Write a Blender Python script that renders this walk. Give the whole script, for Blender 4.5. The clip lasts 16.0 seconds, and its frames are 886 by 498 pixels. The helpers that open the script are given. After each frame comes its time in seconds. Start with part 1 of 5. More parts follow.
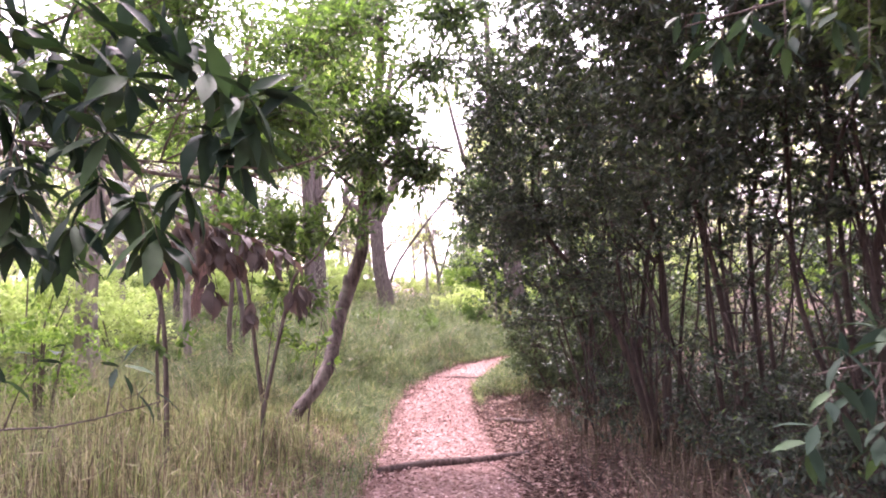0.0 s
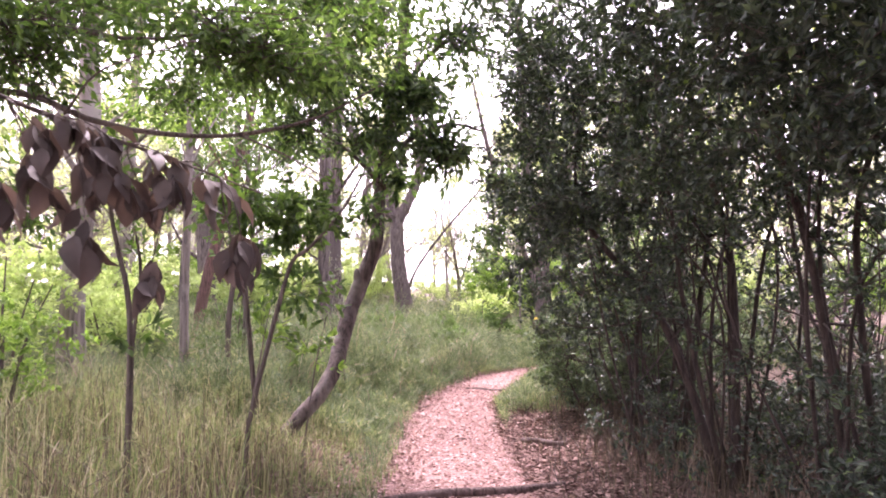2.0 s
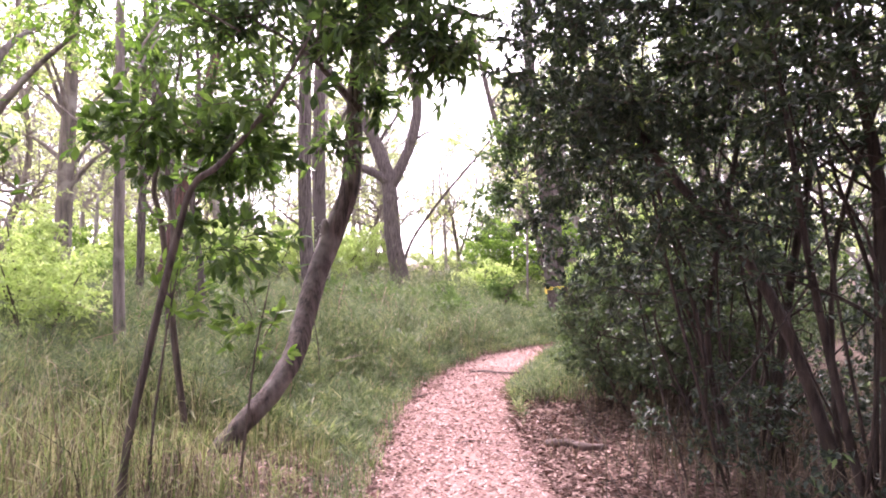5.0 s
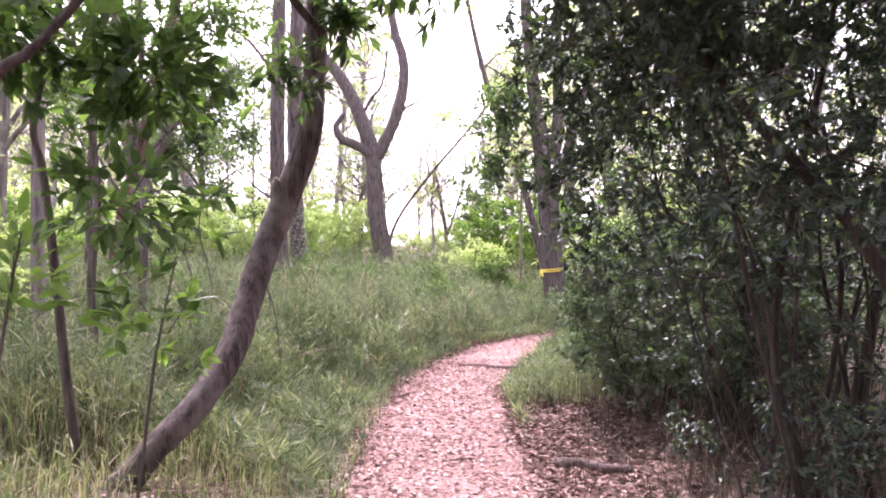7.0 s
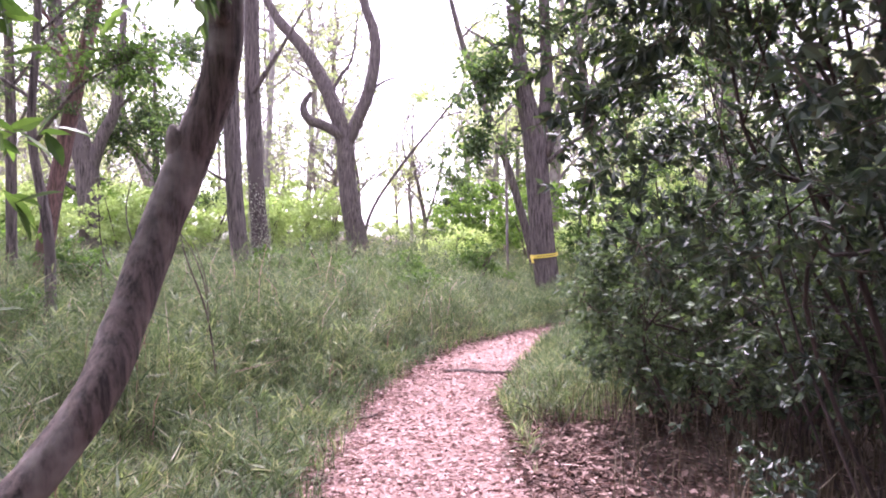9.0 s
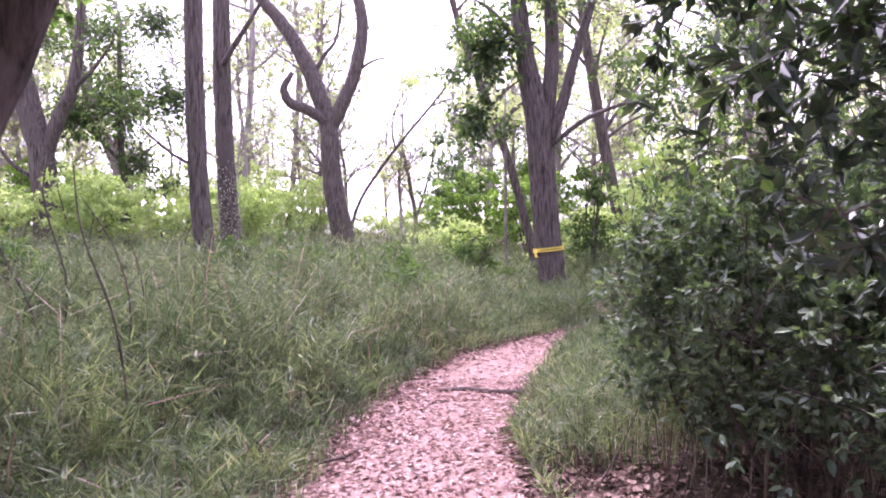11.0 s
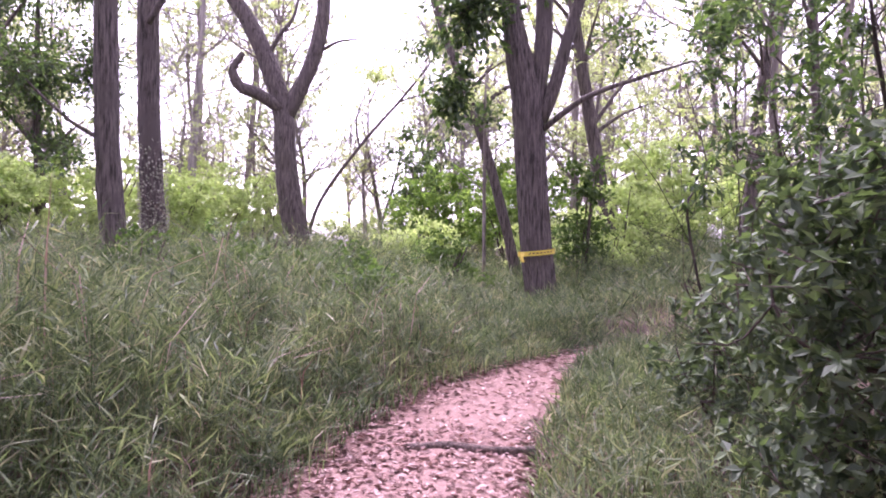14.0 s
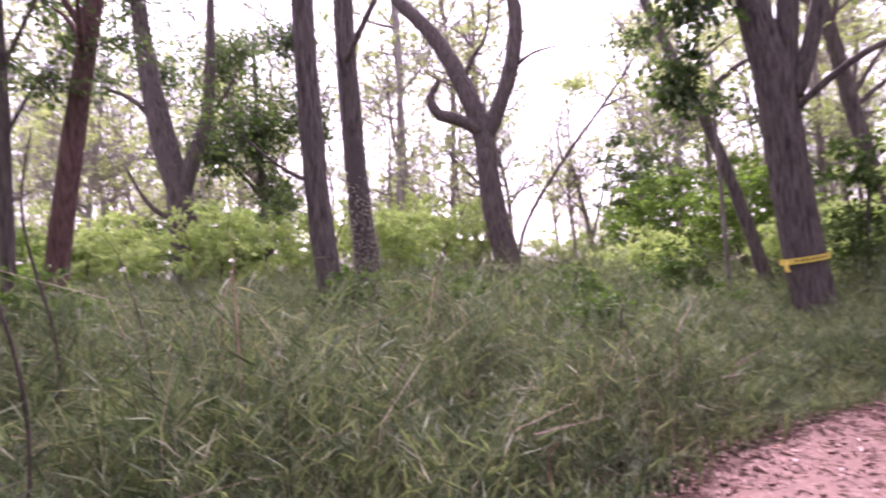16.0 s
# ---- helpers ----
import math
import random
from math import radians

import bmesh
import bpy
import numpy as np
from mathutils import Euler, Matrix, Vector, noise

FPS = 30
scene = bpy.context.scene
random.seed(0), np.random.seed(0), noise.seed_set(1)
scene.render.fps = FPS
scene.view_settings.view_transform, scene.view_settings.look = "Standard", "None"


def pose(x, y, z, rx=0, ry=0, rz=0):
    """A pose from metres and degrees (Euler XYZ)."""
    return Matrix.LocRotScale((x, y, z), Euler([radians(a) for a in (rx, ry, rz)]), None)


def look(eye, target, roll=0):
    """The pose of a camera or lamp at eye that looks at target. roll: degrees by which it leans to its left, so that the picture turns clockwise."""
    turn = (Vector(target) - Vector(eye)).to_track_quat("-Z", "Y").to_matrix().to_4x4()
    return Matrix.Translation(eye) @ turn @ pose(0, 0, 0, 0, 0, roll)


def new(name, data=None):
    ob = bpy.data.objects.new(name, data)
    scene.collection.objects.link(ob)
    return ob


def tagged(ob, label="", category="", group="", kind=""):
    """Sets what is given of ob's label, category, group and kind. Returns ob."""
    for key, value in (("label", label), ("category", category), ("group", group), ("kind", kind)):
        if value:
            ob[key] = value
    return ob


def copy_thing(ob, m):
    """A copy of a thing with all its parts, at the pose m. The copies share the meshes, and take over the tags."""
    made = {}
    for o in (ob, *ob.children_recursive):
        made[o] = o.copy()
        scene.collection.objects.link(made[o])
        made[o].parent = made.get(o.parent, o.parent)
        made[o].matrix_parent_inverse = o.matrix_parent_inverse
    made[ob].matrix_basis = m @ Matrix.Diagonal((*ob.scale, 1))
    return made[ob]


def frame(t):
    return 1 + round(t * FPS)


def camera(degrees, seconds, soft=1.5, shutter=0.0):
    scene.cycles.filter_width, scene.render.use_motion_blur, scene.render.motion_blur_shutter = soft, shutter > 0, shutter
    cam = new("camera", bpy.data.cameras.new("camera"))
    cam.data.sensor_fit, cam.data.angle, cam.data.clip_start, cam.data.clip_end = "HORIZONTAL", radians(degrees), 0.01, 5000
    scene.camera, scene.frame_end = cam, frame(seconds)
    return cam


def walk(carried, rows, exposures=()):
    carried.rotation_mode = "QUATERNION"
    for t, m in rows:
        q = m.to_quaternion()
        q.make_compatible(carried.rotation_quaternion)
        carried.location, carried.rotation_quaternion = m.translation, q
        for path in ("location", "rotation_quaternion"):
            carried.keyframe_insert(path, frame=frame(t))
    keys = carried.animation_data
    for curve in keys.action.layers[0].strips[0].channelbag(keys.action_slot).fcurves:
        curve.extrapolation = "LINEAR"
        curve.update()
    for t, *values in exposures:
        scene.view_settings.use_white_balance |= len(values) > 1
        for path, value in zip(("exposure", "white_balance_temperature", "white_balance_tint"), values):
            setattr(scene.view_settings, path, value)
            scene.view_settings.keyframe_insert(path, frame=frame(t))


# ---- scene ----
# camera: seconds, x, y, z, yaw to the left, pitch up, lean to the left
PATH = [
    (0, -0.000, 0.006, 1.745, 0.03, 2.71, -1.25),
    (0.5, -0.039, 0.266, 1.729, 1.59, 1.57, -0.33),
    (1, -0.082, 0.540, 1.696, 0.53, 3.45, -0.13),
    (1.5, -0.089, 0.847, 1.648, -0.87, 2.25, 0.70),
    (2, -0.062, 1.211, 1.614, 1.81, 3.40, 0.71),
    (2.5, -0.065, 1.574, 1.598, 1.42, 2.30, 0.90),
    (3, -0.088, 1.978, 1.563, 1.66, 2.36, 0.33),
    (3.5, -0.114, 2.376, 1.560, 1.07, 0.65, -0.37),
    (4, -0.106, 2.787, 1.530, 1.45, 2.00, -0.66),
    (4.2, -0.112, 2.915, 1.501, 1.45, 1.23, -0.34),
    (6.3, -0.129, 4.401, 1.413, 1.67, 1.24, 0.24),
    (6.5, -0.128, 4.538, 1.415, 1.30, -0.20, 0.61),
    (7, -0.152, 4.914, 1.364, 0.56, -0.31, 0.58),
    (7.5, -0.148, 5.287, 1.349, 1.02, -2.20, 0.96),
    (8, -0.169, 5.655, 1.326, -0.69, -0.95, 0.28),
    (8.5, -0.177, 6.018, 1.285, -1.01, -2.02, 0.36),
    (8.7, -0.160, 6.199, 1.283, -0.84, -1.19, -0.37),
    (10.8, -0.174, 7.862, 1.185, -1.96, -1.31, -1.21),
    (11, -0.164, 7.990, 1.176, -2.01, -1.51, -0.59),
    (11.5, -0.169, 8.330, 1.142, -3.35, 0.11, -0.20),
    (12, -0.141, 8.651, 1.070, -2.56, -1.75, 0.73),
    (12.5, -0.125, 9.024, 1.017, -1.28, -3.92, 0.65),
    (13, -0.133, 9.396, 0.967, -2.66, -2.39, 1.02),
    (13.5, -0.167, 9.759, 0.986, -4.74, -0.51, 0.17),
    (14, -0.145, 10.048, 0.952, -5.03, -0.44, 0.51),
    (14.5, -0.134, 10.390, 0.982, -3.87, -2.00, 1.03),
    (15, -0.214, 10.713, 1.013, -2.02, 0.20, 1.03),
    (15.5, -0.310, 10.938, 1.027, 1.68, 0.10, -1.29),
    (16, -0.391, 11.132, 1.046, 12.42, 1.66, -4.26),
]
cam = camera(67.13, 16.0, soft=1.85, shutter=0.28)


def row(t, x, y, z, yaw, pitch, lean):
    a, p = radians(yaw), radians(pitch)
    ahead = Vector((-math.sin(a) * math.cos(p), math.cos(a) * math.cos(p), math.sin(p)))
    return t, look(Vector((x, y, z)), Vector((x, y, z)) + ahead, lean)


walk(cam, [row(*r) for r in PATH], exposures=[(0.0, 2.84, 6450, 44), (4.0, 2.64, 6450, 38), (8.0, 2.64, 6050, 39), (12.0, 2.25, 5850, 50), (14.5, 2.02, 6000, 52), (16.0, 1.79, 6250, 52)])

# ---- light: bright overcast sky, a veiled sun ahead and to the left ----
SUN_ELEVATION, SUN_TURN = 55.0, -14.0
world = bpy.data.worlds.new("overcast_sky")
scene.world = world
world.use_nodes = True
wn, wl = world.node_tree.nodes, world.node_tree.links
wn.clear()
sky = wn.new("ShaderNodeTexSky")
sky.sky_type, sky.sun_disc = "NISHITA", False
sky.sun_elevation, sky.sun_rotation = radians(SUN_ELEVATION), radians(SUN_TURN)
sky.air_density, sky.dust_density, sky.ozone_density = 1.0, 3.0, 1.0
pale = wn.new("ShaderNodeHueSaturation")
pale.inputs["Saturation"].default_value = 0.22
veil = wn.new("ShaderNodeBackground")
veil.inputs["Strength"].default_value = 0.15
sky_out = wn.new("ShaderNodeOutputWorld")
wl.new(sky.outputs[0], pale.inputs["Color"])
wl.new(pale.outputs[0], veil.inputs["Color"])
wl.new(veil.outputs[0], sky_out.inputs["Surface"])
sun = new("sun", bpy.data.lights.new("sun", "SUN"))
sun.data.energy, sun.data.angle, sun.data.color = 1.5, radians(14), (1.0, 0.96, 0.9)
turn = radians(SUN_TURN)
up = radians(SUN_ELEVATION)
sun.matrix_world = look((0, 0, 30), Vector((0, 0, 30)) - Vector((math.sin(turn) * math.cos(up), math.cos(turn) * math.cos(up), math.sin(up))))

# ---- materials ----


def material(name):
    m = bpy.data.materials.new(name)
    m.use_nodes = True
    n = m.node_tree.nodes
    return m, n, m.node_tree.links, n["Principled BSDF"], n["Material Output"]


def ramp(n, stops):
    r = n.new("ShaderNodeValToRGB")
    e = r.color_ramp.elements
    while len(e) < len(stops):
        e.new(0.5)
    for k, (at, c) in zip(e, stops):
        k.position, k.color = at, (*c, 1)
    return r


def noise_node(n, l, scale, detail=5.0, stretch=None, rough=0.6):
    co = n.new("ShaderNodeNewGeometry")
    t = n.new("ShaderNodeTexNoise")
    t.inputs["Scale"].default_value, t.inputs["Detail"].default_value = scale, detail
    t.inputs["Roughness"].default_value = rough
    if stretch:
        mp = n.new("ShaderNodeMapping")
        mp.inputs["Scale"].default_value = stretch
        l.new(co.outputs["Position"], mp.inputs["Vector"])
        l.new(mp.outputs[0], t.inputs["Vector"])
    else:
        l.new(co.outputs["Position"], t.inputs["Vector"])
    return t


def leaf_material(name, stops, rough=0.45, through_light=0.35, per_object=False, glow=(1.0, 1.25, 0.45), shine=0.3, drift=0.0):
    """Leaf tissue: colour differs leaf by leaf and in faint blotches, and some light passes through."""
    m, n, l, bsdf, out = material(name)
    if per_object:
        src = n.new("ShaderNodeObjectInfo").outputs["Random"]
    else:
        src = n.new("ShaderNodeNewGeometry").outputs["Random Per Island"]
    col = ramp(n, stops)
    l.new(src, col.inputs[0])
    blotch = noise_node(n, l, 9.0, 3.0)
    mix = n.new("ShaderNodeMix")
    mix.data_type, mix.blend_type = "RGBA", "MULTIPLY"
    mix.inputs[0].default_value = 0.55
    tone = ramp(n, [(0.3, (0.55, 0.55, 0.55)), (0.7, (1.3, 1.3, 1.3))])
    l.new(blotch.outputs[0], tone.inputs[0])
    l.new(col.outputs[0], mix.inputs[6])
    l.new(tone.outputs[0], mix.inputs[7])
    tissue = mix.outputs[2]
    if drift:
        wide = noise_node(n, l, 1.6, 3.0)
        shift = ramp(n, [(0.38, (0.66, 0.69, 0.72)), (0.52, (1.0, 1.0, 1.0)), (0.66, (1.16, 1.08, 0.95))])
        l.new(wide.outputs[0], shift.inputs[0])
        patch = n.new("ShaderNodeMix")
        patch.data_type, patch.blend_type = "RGBA", "MULTIPLY"
        patch.inputs[0].default_value = drift
        l.new(tissue, patch.inputs[6])
        l.new(shift.outputs[0], patch.inputs[7])
        tissue = patch.outputs[2]
    l.new(tissue, bsdf.inputs["Base Color"])
    bsdf.inputs["Roughness"].default_value = rough
    bsdf.inputs["Specular IOR Level"].default_value = shine
    tr = n.new("ShaderNodeBsdfTranslucent")
    tint = n.new("ShaderNodeMix")
    tint.data_type, tint.blend_type = "RGBA", "MULTIPLY"
    tint.inputs[0].default_value = 1.0
    tint.inputs[7].default_value = (*glow, 1)
    l.new(tissue, tint.inputs[6])
    l.new(tint.outputs[2], tr.inputs["Color"])
    both = n.new("ShaderNodeMixShader")
    both.inputs[0].default_value = through_light
    l.new(bsdf.outputs[0], both.inputs[1])
    l.new(tr.outputs[0], both.inputs[2])
    l.new(both.outputs[0], out.inputs["Surface"])
    return m


def bark_material(name, dark, light, scale=20.0, rough=0.9, lichen=None):
    """Fissured bark, long along the trunk, with pale lichen where it grows."""
    m, n, l, bsdf, out = material(name)
    fissure = noise_node(n, l, scale, 8.0, (1.6, 1.6, 0.16), 0.7)
    col = ramp(n, [(0.38, dark), (0.56, light), (0.75, tuple(c * 1.35 for c in light))])
    l.new(fissure.outputs[0], col.inputs[0])
    last = col.outputs[0]
    patch = noise_node(n, l, 2.2, 4.0)
    mask = ramp(n, [(0.52, (0, 0, 0)), (0.66, (1, 1, 1))])
    l.new(patch.outputs[0], mask.inputs[0])
    mix = n.new("ShaderNodeMix")
    mix.data_type = "RGBA"
    l.new(mask.outputs[0], mix.inputs[0])
    l.new(last, mix.inputs[6])
    mix.inputs[7].default_value = (*(lichen or tuple(c * 0.7 for c in light)), 1)
    l.new(mix.outputs[2], bsdf.inputs["Base Color"])
    bsdf.inputs["Roughness"].default_value = rough
    bump = n.new("ShaderNodeBump")
    bump.inputs["Strength"].default_value, bump.inputs["Distance"].default_value = 1.0, 0.025
    l.new(fissure.outputs[0], bump.inputs["Height"])
    l.new(bump.outputs[0], bsdf.inputs["Normal"])
    return m


def soil_material(name, stops, scale, fine, bump_depth=0.02):
    m, n, l, bsdf, out = material(name)
    big = noise_node(n, l, scale, 6.0)
    small = noise_node(n, l, fine, 6.0, None, 0.75)
    add = n.new("ShaderNodeMix")
    add.inputs[0].default_value = 0.6
    l.new(big.outputs[0], add.inputs[2])
    l.new(small.outputs[0], add.inputs[3])
    col = ramp(n, stops)
    l.new(add.outputs[0], col.inputs[0])
    l.new(col.outputs[0], bsdf.inputs["Base Color"])
    bsdf.inputs["Roughness"].default_value = 0.95
    bsdf.inputs["Specular IOR Level"].default_value = 0.2
    bump = n.new("ShaderNodeBump")
    bump.inputs["Strength"].default_value, bump.inputs["Distance"].default_value = 0.9, bump_depth
    l.new(small.outputs[0], bump.inputs["Height"])
    l.new(bump.outputs[0], bsdf.inputs["Normal"])
    return m


def plain_material(name, colour, rough=0.5):
    m, n, l, bsdf, out = material(name)
    t = noise_node(n, l, 30.0, 4.0)
    c = ramp(n, [(0.3, tuple(0.8 * k for k in colour)), (0.7, tuple(min(1, 1.1 * k) for k in colour))])
    l.new(t.outputs[0], c.inputs[0])
    l.new(c.outputs[0], bsdf.inputs["Base Color"])
    bsdf.inputs["Roughness"].default_value = rough
    return m


M_FLOOR = soil_material("forest_floor", [(0.3, (0.05, 0.036, 0.03)), (0.5, (0.12, 0.085, 0.068)), (0.7, (0.21, 0.155, 0.12))], 1.3, 22.0)
M_PATH = soil_material("trodden_red_earth", [(0.3, (0.13, 0.075, 0.062)), (0.5, (0.27, 0.168, 0.148)), (0.68, (0.42, 0.285, 0.258))], 1.1, 26.0, 0.012)
M_LITTER = leaf_material("dry_pink_tan_leaves", [(0.0, (0.17, 0.1, 0.09)), (0.35, (0.3, 0.192, 0.178)), (0.8, (0.5, 0.35, 0.335)), (1.0, (0.62, 0.48, 0.45))], 0.85, 0.12, glow=(1.1, 0.9, 0.7), shine=0.1)
# brown litter taken darker, so shade under the shrubs is partly in its colour
M_LITTER_DARK = leaf_material("darkened_brown_leaves", [(0.0, (0.05, 0.03, 0.025)), (0.5, (0.16, 0.1, 0.086)), (1.0, (0.46, 0.33, 0.29))], 0.85, 0.12, glow=(1.1, 0.9, 0.7), shine=0.1)
M_HEDGE = leaf_material("dark_evergreen_leaves", [(0.0, (0.027, 0.043, 0.031)), (0.6, (0.057, 0.08, 0.057)), (0.93, (0.095, 0.128, 0.08)), (1.0, (0.16, 0.24, 0.07))], 0.4, 0.2, shine=0.42)
# lighter copy of the hedge leaf, its colour raised to brighten the low shrubs
M_LOWLEAF = leaf_material("lightened_grey_green_leaves", [(0.0, (0.065, 0.09, 0.06)), (0.6, (0.13, 0.17, 0.115)), (1.0, (0.2, 0.26, 0.15))], 0.55, 0.28, shine=0.2)
M_BROAD = leaf_material("broad_evergreen_leaves", [(0.0, (0.05, 0.078, 0.05)), (0.6, (0.1, 0.145, 0.076)), (1.0, (0.17, 0.235, 0.1))], 0.38, 0.45)
M_NEAR = leaf_material("glossy_dark_leaves", [(0.0, (0.016, 0.032, 0.024)), (0.6, (0.028, 0.052, 0.034)), (1.0, (0.05, 0.09, 0.042))], 0.68, 0.12, per_object=True, shine=0.09)
M_SPRAY = leaf_material("grey_green_leaves", [(0.0, (0.05, 0.075, 0.05)), (0.6, (0.08, 0.11, 0.075)), (1.0, (0.12, 0.17, 0.09))], 0.5, 0.2, per_object=True, shine=0.3)
M_DEAD = leaf_material("withered_brown_leaves", [(0.0, (0.055, 0.044, 0.04)), (0.6, (0.105, 0.085, 0.076)), (1.0, (0.17, 0.137, 0.123))], 0.7, 0.16, per_object=True, glow=(1.1, 0.9, 0.7))
M_SPRING = leaf_material("young_green_leaves", [(0.0, (0.11, 0.17, 0.055)), (0.5, (0.19, 0.28, 0.09)), (1.0, (0.3, 0.39, 0.15))], 0.5, 0.55)
M_MID = leaf_material("mid_green_leaves", [(0.0, (0.055, 0.095, 0.038)), (0.5, (0.1, 0.155, 0.06)), (1.0, (0.17, 0.245, 0.095))], 0.45, 0.48)
# haze and sky glare over distant foliage are painted into this pale leaf colour
M_LIME = leaf_material("haze_paled_yellow_green_leaves", [(0.0, (0.4, 0.48, 0.24)), (0.5, (0.54, 0.61, 0.38)), (1.0, (0.7, 0.73, 0.55))], 0.55, 0.5, glow=(1.0, 1.1, 0.5))
# young green lifted well past leaf tone: glare over the bushes sits in the colour
M_FRESH = leaf_material("glare_lifted_light_green_leaves", [(0.0, (0.36, 0.46, 0.19)), (0.5, (0.5, 0.6, 0.31)), (1.0, (0.66, 0.72, 0.46))], 0.55, 0.55, glow=(1.0, 1.1, 0.55))
M_GRASS = leaf_material("bamboo_grass_blades", [(0.0, (0.045, 0.07, 0.038)), (0.4, (0.135, 0.178, 0.096)), (0.8, (0.26, 0.315, 0.175)), (0.93, (0.32, 0.32, 0.225)), (1.0, (0.41, 0.38, 0.3))], 0.55, 0.42, glow=(1.0, 1.12, 0.65), shine=0.3, drift=0.9)
M_DRYGRASS = leaf_material("straw_and_green_grass", [(0.0, (0.13, 0.185, 0.08)), (0.45, (0.27, 0.33, 0.155)), (0.7, (0.37, 0.34, 0.23)), (1.0, (0.54, 0.47, 0.37))], 0.65, 0.42, glow=(1.0, 1.08, 0.65), shine=0.2)
M_BARK = bark_material("grey_brown_bark", (0.03, 0.023, 0.021), (0.165, 0.132, 0.125))
M_BARK_SMOOTH = bark_material("smooth_dark_bark", (0.022, 0.016, 0.014), (0.12, 0.088, 0.078), 16.0, 0.9, (0.21, 0.18, 0.165))
M_BARK_PALE = bark_material("pale_grey_bark", (0.1, 0.083, 0.076), (0.25, 0.205, 0.19), 7.0, 0.85, (0.32, 0.285, 0.265))
# distance haze on far trunks is put into the bark colour
M_BARK_FAR = bark_material("haze_paled_grey_bark", (0.16, 0.14, 0.13), (0.34, 0.3, 0.28), 7.0, 0.9, (0.42, 0.39, 0.36))
M_BARK_RED = bark_material("reddish_pine_bark", (0.06, 0.032, 0.03), (0.19, 0.105, 0.095))
M_TWIG = bark_material("dark_twig_bark", (0.05, 0.038, 0.033), (0.13, 0.1, 0.085), 20.0)
M_STEM = bark_material("brown_shrub_stems", (0.024, 0.017, 0.014), (0.075, 0.053, 0.044), 16.0)
M_LOG = bark_material("weathered_log_wood", (0.045, 0.03, 0.027), (0.15, 0.1, 0.09), 18.0)
M_TAPE = plain_material("yellow_plastic_tape", (0.8, 0.6, 0.1), 0.35)
M_MARK = plain_material("black_print", (0.04, 0.04, 0.035), 0.5)

# ---- mesh tools ----
rng = np.random.default_rng(11)


class Soup:
    """Gathers loose pieces and turns them into one mesh."""

    def __init__(self):
        self.v, self.t, self.q, self.n = [], [], [], 0

    def add(self, v, tris=None, quads=None):
        self.v.append(np.asarray(v, np.float32))
        if tris is not None and len(tris):
            self.t.append(np.asarray(tris, np.int32) + self.n)
        if quads is not None and len(quads):
            self.q.append(np.asarray(quads, np.int32) + self.n)
        self.n += len(v)

    def mesh(self, name, mat, smooth=False):
        me = bpy.data.meshes.new(name)
        v = np.concatenate(self.v)
        t = np.concatenate(self.t) if self.t else np.zeros((0, 3), np.int32)
        q = np.concatenate(self.q) if self.q else np.zeros((0, 4), np.int32)
        me.vertices.add(len(v))
        me.vertices.foreach_set("co", v.ravel())
        me.loops.add(t.size + q.size)
        me.loops.foreach_set("vertex_index", np.concatenate([t.ravel(), q.ravel()]))
        me.polygons.add(len(t) + len(q))
        me.polygons.foreach_set("loop_start", np.concatenate([np.arange(len(t)) * 3, t.size + np.arange(len(q)) * 4]).astype(np.int32))
        me.polygons.foreach_set("use_smooth", np.full(len(t) + len(q), smooth))
        me.update(calc_edges=True)
        me.materials.append(mat)
        return me


def part(name, shape, mat, parent=None, label="", smooth=False):
    """Links a Soup or a mesh as one object under its thing."""
    me = shape.mesh(name, mat, smooth) if isinstance(shape, Soup) else shape
    ob = new(name, me)
    if parent:
        ob.parent = parent
        ob.matrix_parent_inverse = parent.matrix_world.inverted() if parent.type != "EMPTY" else Matrix.Translation(-parent.location)
    return tagged(ob, label) if label else ob


def thing(name, at, label, category, group=""):
    e = new(name)
    e.location = at
    e.empty_display_size = 0.2
    return tagged(e, label, category, group)


def curve(points, n):
    """A smooth line of n points through the given ones (Catmull-Rom)."""
    p = np.asarray(points, float)
    if len(p) == 2:
        return p[0] + (p[1] - p[0]) * np.linspace(0, 1, n)[:, None]
    e = np.vstack([2 * p[0] - p[1], p, 2 * p[-1] - p[-2]])
    u = np.linspace(0, len(p) - 1 - 1e-6, n)
    i = u.astype(int)
    f = (u - i)[:, None]
    a, b, c, d = e[i], e[i + 1], e[i + 2], e[i + 3]
    return 0.5 * (2 * b + (c - a) * f + (2 * a - 5 * b + 4 * c - d) * f**2 + (3 * b - a - 3 * c + d) * f**3)


